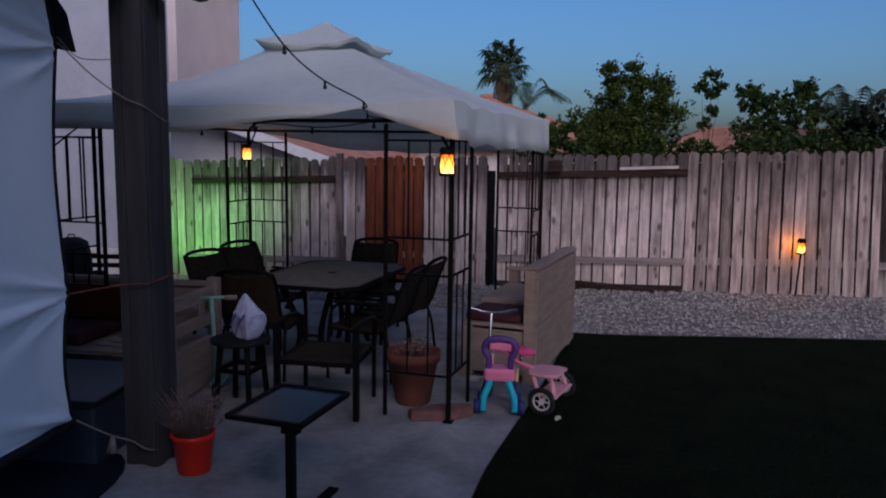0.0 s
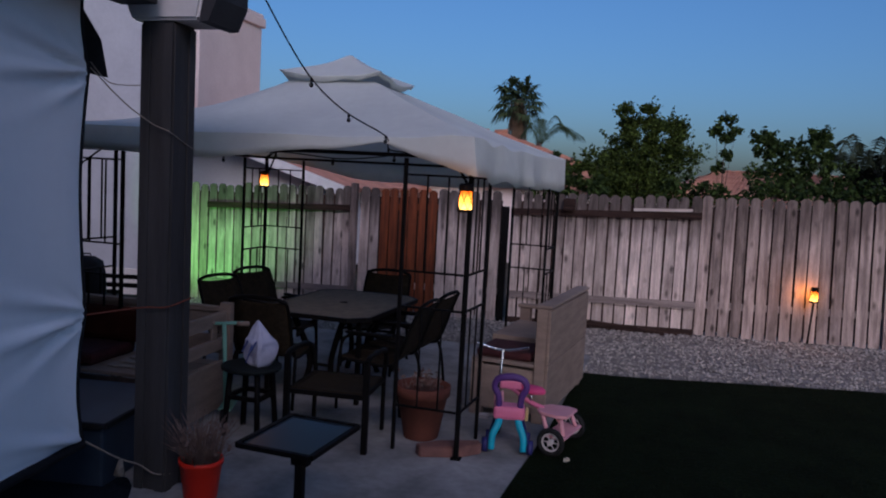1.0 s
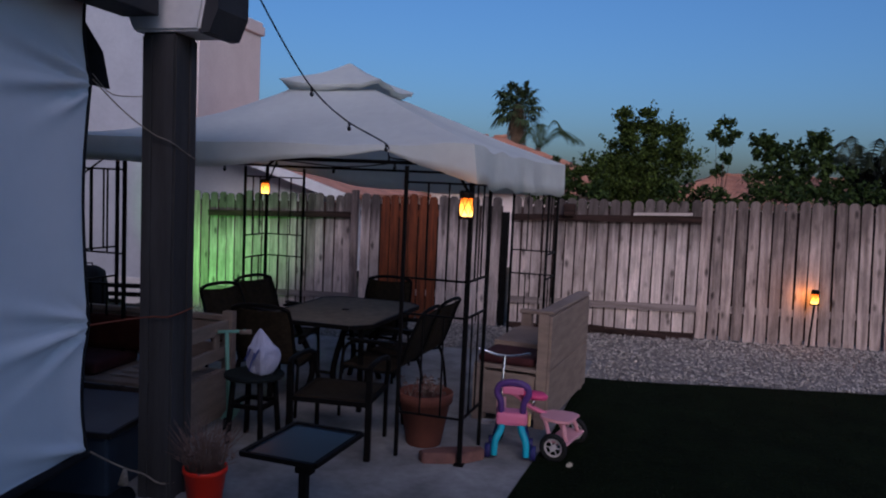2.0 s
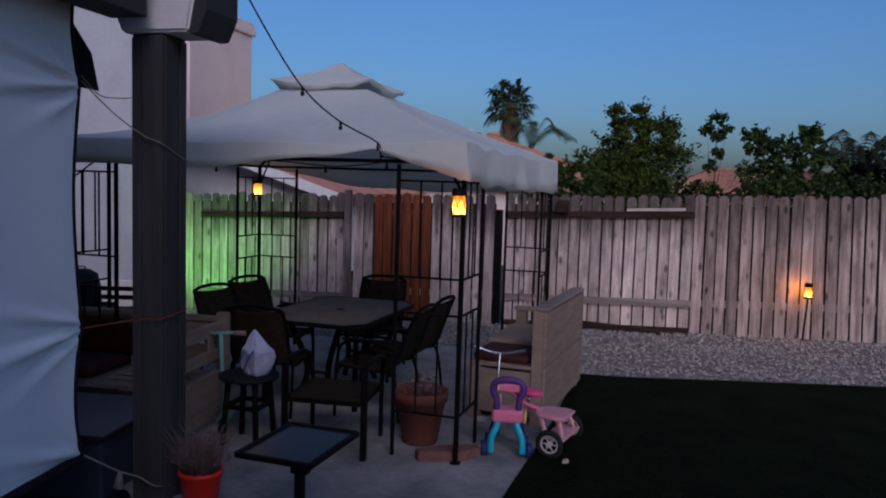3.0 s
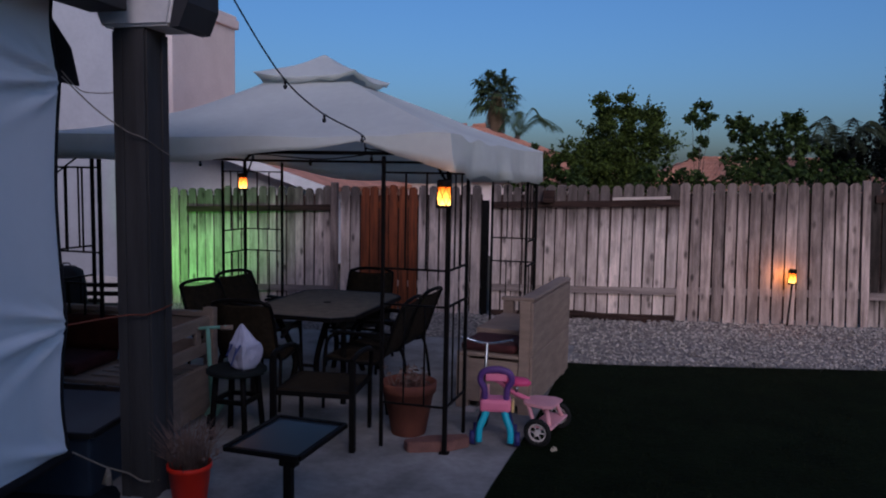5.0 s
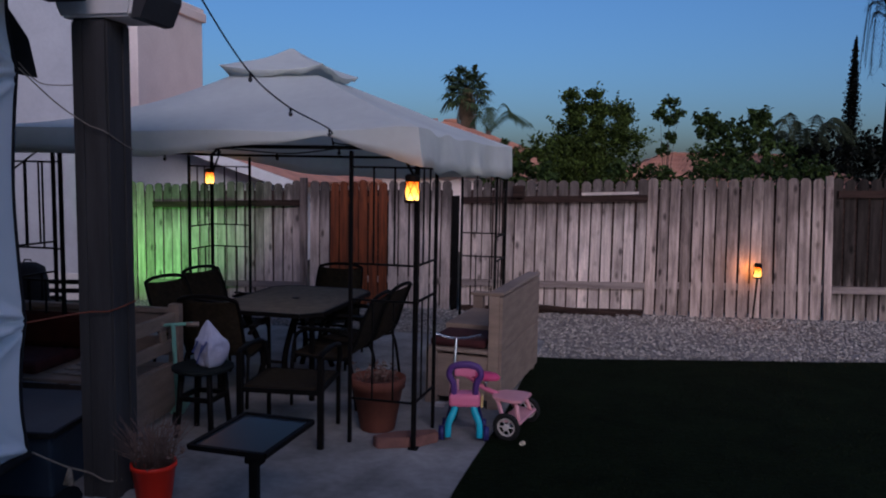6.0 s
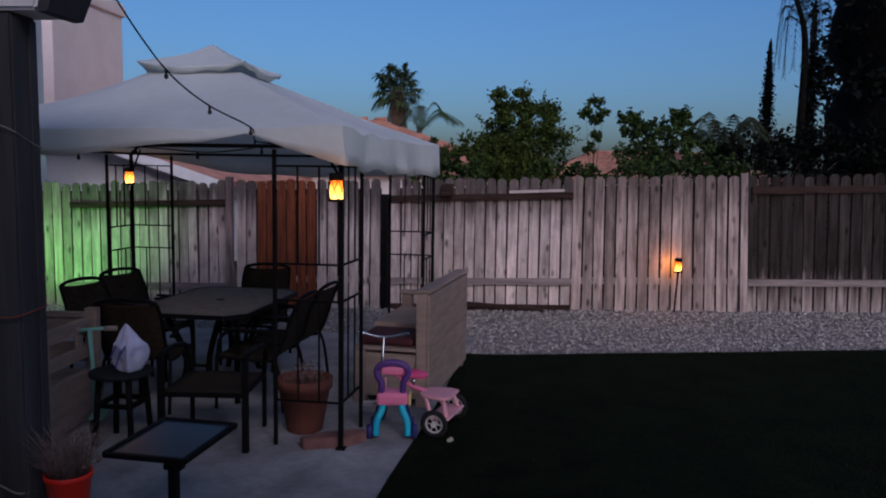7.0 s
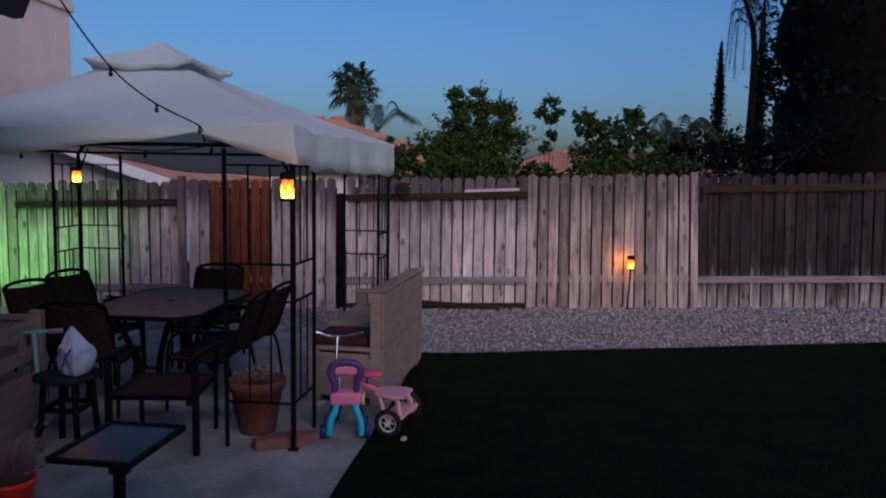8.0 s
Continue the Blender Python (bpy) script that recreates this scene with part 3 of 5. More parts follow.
def fan_frond(b, base, out, length, rnd, droop):
    """A palm leaf: a stalk and a fan of narrow drooping blades."""
    base, out = Vector(base), Vector(out).normalized()
    tip = base + out * length * 0.55 - Vector((0, 0, droop * length * 0.25))
    tube(b, [base, base.lerp(tip, 0.5) + Vector((0, 0, 0.05 * length)), tip], 0.02, 4)
    side = out.cross(Vector((0, 0, 1))).normalized()
    up = side.cross(out)
    for k in range(13):
        a = (k / 12 - 0.5) * 3.6
        d = (out * math.cos(a) + side * math.sin(a) * 0.9 + up * 0.25).normalized()
        l = length * 0.5 * rnd.uniform(0.8, 1.15)
        m = tip + d * l * 0.55
        e = tip + d * l - Vector((0, 0, l * (0.25 + droop * 0.45)))
        w = d.cross(Vector((0, 0, 1))).normalized() * 0.05 * length
        vs = [b.verts.new(tip), b.verts.new(m + w), b.verts.new(e), b.verts.new(m - w)]
        b.faces.new(vs)


def fan_palm(where, height, r, seed, label, fronds=46, skirt=1.6, stem=0.2):
    rnd = random.Random(seed)
    t = thing("fan_palm", where, label, "palm tree")
    b = B()
    tube(b, [(0, 0, -0.2), (0.1, 0, height * 0.5), (0, 0, height)], [stem * 1.3, stem, stem * 0.9], 10)
    part("trunk", b, BARK, t)
    b = B()
    rows = [(stem * 0.9, height - skirt), (stem * 1.1, height - skirt + 0.25), (stem * 1.25, height - skirt * 0.45), (stem * 1.1, height - 0.1), (stem * 0.6, height + 0.05)]
    lathe(b, rows, 14)
    for _ in range(520):
        a, z = rnd.uniform(0, math.tau), rnd.uniform(height - skirt, height - 0.1)
        p = Vector((math.cos(a), math.sin(a), 0)) * stem * rnd.uniform(0.9, 1.9) + Vector((0, 0, z))
        q = p + Vector((math.cos(a) * rnd.uniform(0.02, 0.22), math.sin(a) * 0.12, -rnd.uniform(0.3, 0.75)))
        w = Vector((-math.sin(a), math.cos(a), 0)) * 0.035
        b.faces.new([b.verts.new(p - w), b.verts.new(p + w), b.verts.new(q)])
    part("dry_skirt", b, PALM_SKIRT, t, "brown skirt of dead fronds")
    b = B()
    for k in range(fronds):
        a = k * 2.39996
        lift = 1.15 - 1.75 * (k / fronds)
        out = (math.cos(a) * math.cos(lift), math.sin(a) * math.cos(lift), math.sin(lift))
        fan_frond(b, (0, 0, height + rnd.uniform(-0.1, 0.1)), out, r * rnd.uniform(0.8, 1.1), rnd, 0.2 + 0.7 * k / fronds)
    part("crown", b, LEAF_PALM, t)
    return t


def feather_frond(b, base, mid, tip, rnd, blade=0.3):
    pts = curve([base, mid, tip], 15)
    tube(b, pts, 0.010, 4)
    for i in range(2, len(pts)):
        d = (pts[i] - pts[i - 1]).normalized()
        s = d.cross(Vector((0, 0, 1))).normalized()
        for sd in (1, -1):
            l = blade * (1 - abs(i / len(pts) - 0.55)) * rnd.uniform(0.8, 1.2)
            e = pts[i] + s * sd * l * 0.7 + d * l * 0.5 - Vector((0, 0, l * 0.6))
            b.faces.new([b.verts.new(pts[i] - d * 0.018), b.verts.new(pts[i] + d * 0.024), b.verts.new(e)])


fan_palm((-5.0, 30, -0.3), 6.1, 1.45, 31, "shaggy fan palm on the skyline beyond the houses", 34, 2.4, 0.24)
rnd = random.Random(33)
t = thing("feather_palm", (-3.75, 28.5, 0.3), "small feather palm leaning beside the taller palm", "palm tree")
bm = B()
tube(bm, [(0, 0, -0.2), (0, 0, 3.5)], [0.16, 0.12], 8)
part("trunk", bm, BARK, t)
bm = B()
for a, l, h in ((0.1, 1.9, 0.75), (0.4, 1.6, 0.9), (-0.3, 1.8, 0.7), (2.6, 0.9, 0.9), (3.4, 0.8, 0.7), (1.5, 1.0, 1.1), (-1.5, 1.0, 1.0), (0.0, 1.2, 1.2)):
    feather_frond(bm, (0, 0, 3.45), (math.cos(a) * l * 0.5, math.sin(a) * l * 0.5, 3.5 + h), (math.cos(a) * l, math.sin(a) * l, 3.6 + h * 0.3), rnd, 0.55)
part("crown", bm, LEAF_PALM, t)

t = thing("date_palm", (5.6, 13.4, -0.25), "dark spiky palm over the far fence section", "palm tree")
bm = B()
tube(bm, [(0, 0, -0.2), (0, 0, 2.5)], [0.2, 0.15], 8)
part("trunk", bm, BARK, t)
bm = B()
for k in range(22):
    a, l = k * 2.4, rnd.uniform(0.8, 1.25)
    h = rnd.uniform(0.3, 1.0)
    feather_frond(bm, (0, 0, 2.5), (math.cos(a) * l * 0.5, math.sin(a) * l * 0.5, 2.6 + h), (math.cos(a) * l, math.sin(a) * l, 2.5 + h * 0.7), rnd, 0.3)
part("crown", bm, LEAF_DATE, t)

t = thing("drooping_palm", (11.35, 26, 0), "tall ragged palm with thin drooping fronds", "palm tree")
bm = B()
tube(bm, curve([(0, 0, -0.2), (0.12, 0, 4.0), (0.1, 0, 7.2), (-0.35, 0, 8.8)], 5), [0.2 - 0.008 * i for i in range(16)], 8)
part("trunk", bm, DARK_BARK, t)
bm = B()
for k in range(16):
    a, l = k * 2.4, rnd.uniform(0.9, 1.5)
    feather_frond(bm, (0.05, 0, 7.6 + 0.09 * k), (math.cos(a) * l * 0.7, math.sin(a) * l * 0.5, 8.0 + 0.09 * k), (math.cos(a) * l * 0.9, math.sin(a) * l * 0.6, 5.6 + rnd.uniform(0, 1.6)), rnd, 0.45)
part("crown", bm, LEAF_DARK, t)
bm = B()
leaf_cloud(bm, (0.9, 0, 5.8), (0.6, 0.5, 1.6), 500, 0.22, rnd)
part("crown", bm, LEAF_DARK, t)


# ---------------------------------------------------------------- gazebo
CORNERS = ((-0.008, -0.085), (0.21, 3.0), (-3.18, 3.0), (-3.28, 0.05))
gazebo = thing("gazebo", (0, 0, 0), "black steel gazebo with a cream fabric two-tier canopy", "gazebo")
POST_H = 2.06
for i, (x, y) in enumerate(CORNERS):
    bm = B()
    box(bm, x - 0.016, x + 0.016, y - 0.016, y + 0.016, 0, POST_H, 0.003)
    box(bm, x - 0.034, x + 0.034, y - 0.034, y + 0.034, 0, 0.010, 0.003)
    part("corner_post", bm, IRON, gazebo)
PANEL_W = 0.468
for i, c in enumerate(CORNERS):
    for j in (i - 1, (i + 1) % 4):
        d = (Vector(CORNERS[j]) - Vector(c)).normalized()
        at = lambda s, z: (c[0] + d.x * s, c[1] + d.y * s, z)
        bm = B()
        bar(bm, at(PANEL_W, 0), at(PANEL_W, POST_H - 0.02), 0.024)
        panel = part("trellis_panel", bm, IRON, gazebo)
        for z in (0.32, 1.02, 1.27, 1.93):
            bm = B()
            bar(bm, at(0.02, z), at(PANEL_W, z), 0.014)
            part("crossbar", bm, IRON, panel)
        for s in (0.155, 0.305):
            for z0, z1 in ((0.32, 1.02), (1.27, 1.93)):
                bm = B()
                bar(bm, at(s, z0), at(s, z1), 0.011)
                part("spindle", bm, IRON, panel)
for i in range(4):
    a, b_ = CORNERS[i], CORNERS[(i + 1) % 4]
    bm = B()
    bar(bm, (*a, POST_H), (*b_, POST_H), 0.026)
    part("top_rail", bm, IRON, gazebo)
PEAK = Vector((-1.57, 1.51, 2.72))
for x, y in CORNERS:
    bm = B()
    c = Vector((x, y, POST_H))
    bar(bm, c, PEAK + (c - PEAK) * 0.33 + Vector((0, 0, 0.02)), 0.022)
    part("roof_rib", bm, IRON, gazebo)
    m = (Vector((PEAK.x, PEAK.y, POST_H)) - c).normalized()
    bm = B()
    bar(bm, c - Vector((0, 0, 0.22)), c + m * 0.3 + Vector((0, 0, 0.04)), 0.014)
    part("brace", bm, IRON, gazebo)


def ramp(x, a, b):
    return max(0.0, min(1.0, (x - a) / (b - a)))


def canopy_slope(low, high, z0, z1, n=48, m=18, seed=1):
    """The main tier: four slopes, a sagging front left hip with a tension fold beside it, and a hanging valance all round."""
    b = B()
    rings = []
    mid = (Vector(low[0]) + Vector(low[2])) / 2
    for j in range(m + 1):
        t = j / m
        ring = []
        for k in range(4):
            a0, a1 = Vector(low[k]), Vector(low[(k + 1) % 4])
            b0, b1 = Vector(high[k]), Vector(high[(k + 1) % 4])
            for i in range(n):
                u = i / n
                p = a0.lerp(a1, u).lerp(b0.lerp(b1, u), t)
                bow = math.sin(math.pi * u) ** 0.8
                z = z0 + (z1 - z0) * (0.90 * t + 0.10 * t * t) - 0.045 * bow * math.sin(math.pi * (0.2 + 0.8 * t)) * (1 - t) ** 0.3
                z += 0.020 * noise.noise((p.x * 1.7 + seed, p.y * 1.7, t * 2)) * (1 - t * 0.5)
                # the front left hip hangs slack; the cloth pulls tight along a fold from the cap to the eave
                slack = 0.09 * math.sin(math.pi * t) ** 0.8
                fold = 0.12 * t + 0.43 * (1 - t)
                if k == 3:
                    z -= slack * max(0.0, 1 - u / fold)
                elif k == 2:
                    z -= slack * max(0.0, 1 - (1 - u) / 0.5)
                # wrinkles fan out over the right slope and the front right corner
                near = math.exp(-((u * 3.2) ** 2)) if k == 0 else (math.exp(-(((1 - u) * 6) ** 2)) if k == 3 else 0.0)
                z += 0.024 * near * math.sin(u * 34 + 9 * t + 2 * noise.noise((u * 4, t * 4, 1.0))) * (1 - t) ** 3 * min(1.0, 8 * u if k == 0 else 8 * (1 - u))
                q = p + (mid - p) * ((0.006 if k == 0 else 0.03) * bow * (1 - t))
                ring.append(b.verts.new((q.x, q.y, z)))
        rings.append(ring)
    lows = []
    for sdown in (0.3, 0.65, 1.0):
        ring = []
        for idx, v in enumerate(rings[0]):
            k, u = divmod(idx, n)
            u /= n
            out = (Vector((v.co.x, v.co.y)) - mid).normalized()
            drop = (0.26 + 0.06 * u, 0.33 - 0.20 * ramp(u, 0.55, 0.95), 0.13 + 0.06 * u, 0.0)[k]
            if k == 3:
                drop = 0.185 - 0.150 * ramp(u, 0.44, 0.82) + 0.22 * ramp(u, 0.82, 0.99)
            pleat = (0.030 * math.sin(u * 24 + 3.5 * noise.noise((u * 6, 1, seed)) + 1.6 * sdown) + 0.016 * math.sin(u * 57 + 4 * noise.noise((u * 9, 4, seed)) - sdown)) if k == 0 else 0.012 * math.sin(idx * 0.5 + 2 * noise.noise((idx * 0.12, 0, seed)))
            if k == 3 and u > 0.8:
                pleat += 0.014 * math.sin(u * 110)
            pleat = (pleat + (0.024 if k == 0 else 0.0)) * sdown * (0.4 + 0.9 * noise.noise((idx * 0.16, 2.0, seed)) ** 2 + 0.5)
            ring.append(b.verts.new((v.co.x + out.x * (0.015 * sdown + pleat), v.co.y + out.y * (0.015 * sdown + pleat), v.co.z - drop * sdown * (1 + 0.10 * noise.noise((idx * 0.13, 3, seed))))))
        lows.append(ring)
    rings = lows[::-1] + rings
    N = 4 * n
    for r0, r1 in zip(rings, rings[1:]):
        for i in range(N):
            b.faces.new((r0[i], r0[(i + 1) % N], r1[(i + 1) % N], r1[i])).smooth = True
    for r0, r1 in zip(rings, rings[1:]):
        for i in range(0, N, n):
            b.edges.get((r0[i], r1[i])).smooth = False
    eave = rings[3]
    for i in range(N):
        b.edges.get((eave[i], eave[(i + 1) % N])).smooth = False
    return b


def vent_tier(c, half, z0, z1, n=14, m=9):
    """The small cap: concave slopes to a point, lifted corners and a rumpled free hem."""
    b = B()
    rings = []
    low = [(c.x + sx * half, c.y + sy * half) for sx, sy in ((1, -1), (1, 1), (-1, 1), (-1, -1))]
    for j in range(-1, m + 1):
        t = max(0, j) / m
        ring = []
        for k in range(4):
            for i in range(n):
                u = i / n
                p = Vector(low[k]).lerp(Vector(low[(k + 1) % 4]), u).lerp(Vector((c.x, c.y)), t * 0.97)
                corner = abs(2 * u - 1) ** 3
                z = z0 + (z1 - z0) * (0.72 * t + 0.28 * t ** 2.4)
                z += (1 - t) ** 2 * (0.030 * corner - 0.012 * math.sin(math.pi * u))
                z += 0.022 * (1 - t) * noise.noise((p.x * 5, p.y * 5, 2.0))
                if j < 0:
                    z -= 0.045 + 0.03 * noise.noise((p.x * 9, p.y * 9, 5.0)) - 0.02 * corner
                    p = p + (Vector((c.x, c.y)) - p) * (0.03 + 0.05 * noise.noise((p.x * 6, p.y * 6, 9.0)))
                ring.append(b.verts.new((p.x, p.y, z)))
        rings.append(ring)
    N = 4 * n
    for r0, r1 in zip(rings, rings[1:]):
        for i in range(N):
            b.faces.new((r0[i], r0[(i + 1) % N], r1[(i + 1) % N], r1[i])).smooth = True
    for r0, r1 in zip(rings, rings[1:]):
        for i in range(0, N, n):
            b.edges.get((r0[i], r1[i])).smooth = False
    for i in range(N):
        b.edges.get((rings[1][i], rings[1][(i + 1) % N])).smooth = False
    b.faces.new(rings[-1])
    return b


def thick(ob, w):
    s = ob.modifiers.new("fabric", "SOLIDIFY")
    s.thickness = w
    return ob


LOW = [(0.015, -0.165), (0.255, 3.08), (-3.33, 3.12), (-3.45, -0.12)]
HIGH = [(PEAK.x + sx * 0.40, PEAK.y + sy * 0.40) for sx, sy in ((1, -1), (1, 1), (-1, 1), (-1, -1))]
thick(part("canopy", canopy_slope(LOW, HIGH, 2.195, 2.70), CANVAS, gazebo, "sagging cream canopy with a wrinkled valance"), 0.004)
thick(part("vent_cap", vent_tier(PEAK, 0.47, 2.755, 2.985), CANVAS, gazebo, "small raised vent tier"), 0.004)


# ---------------------------------------------------------------- lanterns
def lantern(where, label, staked=False):
    """A tapered lantern with a dark cage round a flame-coloured light."""
    t = thing("solar_torch" if staked else "lantern", where, label, "lantern", "flame lanterns")
    t.scale = (0.84, 0.84, 0.84)
    b = B()
    lathe(b, [(0.062, 0.0), (0.066, 0.012), (0.062, 0.022)], 12, smooth=False)
    part("base_ring", b, IRON, t)
    b = B()
    lathe(b, [(0.052, 0.023), (0.055, 0.08), (0.048, 0.165)], 12)
    part("flame_light", b, FLAME, t, "glowing orange flame light")
    b = B()
    lathe(b, [(0.057, 0.166), (0.060, 0.175), (0.060, 0.21), (0.045, 0.225)], 12, smooth=False)
    part("cap", b, IRON, t)
    for k in range(6):
        for sw in (1, -1):
            b = B()
            pts = []
            for j in range(4):
                a = (k + sw * j * 0.33) * math.tau / 6
                r = 0.064 - 0.010 * j / 3
                pts.append((r * math.cos(a), r * math.sin(a), 0.018 + 0.152 * j / 3))
            tube(b, pts, 0.0028, 4)
            part("cage_wire", b, IRON, t)
    if staked:
        b = B()
        tube(b, [(0, 0, 0.0), (-0.035, 0, -0.62)], 0.014, 8)
        part("stake", b, IRON, t)
    return t


lantern((-0.022, -0.165, 1.70), "black lantern glowing orange on the gazebo post")
lantern((-3.15, 2.90, 1.72), "black lantern glowing orange on the rear gazebo post")
lantern((3.17, 5.08, 0.66), "staked solar torch glowing orange before the fence", True)
point("lantern_light_front", (-0.022, -0.27, 1.76), 0.8, (1.0, 0.36, 0.06), 0.06)
point("lantern_light_rear", (-3.15, 2.75, 1.80), 0.9, (1.0, 0.42, 0.08), 0.06)
point("torch_light", (3.07, 5.09, 0.76), 3.2, (1.0, 0.33, 0.04), 0.05)


# ---------------------------------------------------------------- patio cover: column, beam, screen
column = thing("patio_column", (-1.565, -1.19, 0), "dark painted boxed patio column", "column", kind="structure")
bm = B()
box(bm, -0.1, 0.1, -0.1, 0.1, 0, 2.70, 0.006)
part("shaft", bm, COLUMN, column)
for sx, sy in ((1, 0), (0, -1)):
    for o in (-0.07, 0.07):
        bm = B()
        if sx:
            box(bm, 0.101, 0.112, o - 0.03, o + 0.03, 0.0, 2.68, 0.003)
        else:
            box(bm, o - 0.03, o + 0.03, -0.112, -0.101, 0.0, 2.68, 0.003)
        part("corner_board", bm, COLUMN, column)
beam = thing("patio_beam", (-1.59, -1.19, 2.70), "pale beam with a dark end carried on the column", "beam", kind="structure")
bm = B()
v = [bm.verts.new(c) for c in ((-0.13, -0.13, 0.0), (0.29, -0.13, 0.0), (0.29, 0.16, 0.0), (-0.13, 0.16, 0.0), (-0.27, -0.13, 0.32), (0.35, -0.13, 0.32), (0.35, 0.16, 0.32), (-0.27, 0.16, 0.32))]
for q in ((0, 3, 2, 1), (4, 5, 6, 7), (0, 1, 5, 4), (1, 2, 6, 5), (2, 3, 7, 6), (3, 0, 4, 7)):
    bm.faces.new([v[i] for i in q])
bmesh.ops.bevel(bm, geom=list(bm.edges), offset=0.015, segments=2, affect="EDGES")
part("beam_end", bm, BEAM_PAINT, beam)
bm = B()
v = [bm.verts.new(c) for c in ((0.295, -0.12, -0.01), (0.35, -0.12, -0.005), (0.405, -0.12, 0.12), (0.405, -0.12, 0.34), (0.365, -0.12, 0.34))]
w = [bm.verts.new((c.co.x, 0.2, c.co.z)) for c in v]
bm.faces.new(v[::-1])
bm.faces.new(w)
for i in range(5):
    bm.faces.new((v[i], v[(i + 1) % 5], w[(i + 1) % 5], w[i]))
part("fascia", bm, DARK_FASCIA, beam, "dark gutter end")
bm = B()
box(bm, -0.13, 0.1, -6.8, -0.21, 0.06, 0.27, 0.008)
part("long_beam", bm, DARK_FASCIA, beam, "dark beam along the patio edge")

# the projection screen: a stretched cloth with a black hem, tied to the column
SCR_A, SCR_B = Vector((-1.80, -1.56, 0)), Vector((-1.62, -3.60, 0))


def screen_edge(z):
    """How far the free edge is pulled in or bellies out at a height."""
    ties = (0.33, 1.06, 2.38, 2.95)
    for a, b_ in zip(ties, ties[1:]):
        if a <= z <= b_:
            return 0.055 * math.sin(math.pi * (z - a) / (b_ - a))
    return 0.0


t = thing("projection_screen", (0, 0, 0), "white stretched projection screen with a black hem", "screen")
bm = B()
NU, NV = 120, 150
rows = []
for j in range(NV + 1):
    z = 0.33 + (2.92 - 0.33) * j / NV
    row = []
    for i in range(NU + 1):
        u = i / NU
        p = SCR_A.lerp(SCR_B, u)
        pull = sum(math.exp(-((z - zt) ** 2) / (0.02 + 0.35 * u * u)) * math.sin(9 * math.atan2(z - zt, u + 0.05)) * math.exp(-u * 5) for zt in (0.33, 1.06, 2.38)) + 0.45 * sum(math.exp(-((z - zt) ** 2) / (0.015 + 0.30 * u * u)) * math.sin(19 * math.atan2(z - zt, u + 0.04) + zt) * math.exp(-u * 6) for zt in (0.33, 1.06, 2.38))
        push = 0.055 * pull * min(1.0, u * 14) + 0.016 * noise.noise((u * 6, z * 1.2, 4))
        along = (SCR_B - SCR_A).normalized() * screen_edge(z) * max(0, 1 - u * 3)
        nrm = Vector((SCR_B.y - SCR_A.y, -(SCR_B.x - SCR_A.x), 0)).normalized()
        row.append(bm.verts.new(p + along + nrm * push + Vector((0, 0, z - 0.02 * u))))
    rows.append(row)
for r0, r1 in zip(rows, rows[1:]):
    for i in range(NU):
        bm.faces.new((r0[i], r0[i + 1], r1[i + 1], r1[i])).smooth = True
edge_pts = [r[0].co.copy() for r in rows]
foot_pts = [v.co.copy() for v in rows[0]]
thick(part("cloth", bm, SCREEN_CLOTH, t), 0.003)
bm = B()
tube(bm, edge_pts, 0.013, 6)
part("side_hem", bm, BLACK_TAPE, t, "black webbing hem")
bm = B()
tube(bm, foot_pts, 0.026, 6)
part("foot_hem", bm, BLACK_TAPE, t, "black webbing hem")
bm = B()
e = [bm.verts.new(c) for c in ((-1.87, -1.54, 2.74), (-1.79, -1.47, 2.56), (-1.76, -1.45, 2.36), (-1.87, -1.53, 2.38))]
bm.faces.new(e)
thick(part("loose_flap", bm, BLACK_TAPE, t, "loose black corner flap"), 0.004)


def cord(name, pts, r, material, label, category="rope"):
    b = B()
    tube(b, curve(pts, 8), r, 6)
    return solid(name, b, material, label, category)


cord("guy_rope", [(-1.79, -1.55, 2.40), (-1.70, -1.40, 2.24), (-1.57, -1.325, 2.13), (-1.46, -1.325, 2.09), (-1.455, -1.20, 2.04), (-1.455, -1.08, 2.0)], 0.0036, ROPE, "pale rope tying the screen to the column")
cord("slack_rope", [(-1.79, -1.55, 2.43), (-1.76, -1.45, 2.34), (-1.72, -1.34, 2.335), (-1.672, -1.28, 2.345)], 0.003, ROPE, "thin slack rope between screen and column")
cord("red_rope", [(-1.79, -1.56, 1.06), (-1.66, -1.40, 1.08), (-1.57, -1.325, 1.09), (-1.455, -1.315, 1.10), (-1.455, -1.08, 1.12)], 0.005, RED_ROPE, "thin red-brown rope round the column")
t = cord("foot_rope", [(-1.79, -1.55, 0.34), (-1.68, -1.42, 0.22), (-1.60, -1.335, 0.16), (-1.50, -1.33, 0.12), (-1.455, -1.25, 0.10)], 0.006, ROPE, "pale rope with a knot tied round the column foot")
bm = B()
for a in (-0.5, 0.1, 0.6):
    tube(bm, [(-1.665, -1.415, 0.21), (-1.665 + 0.03 * a, -1.43, 0.13 - 0.02 * abs(a))], [0.012, 0.02], 6)
part("knot", bm, ROPE, t)

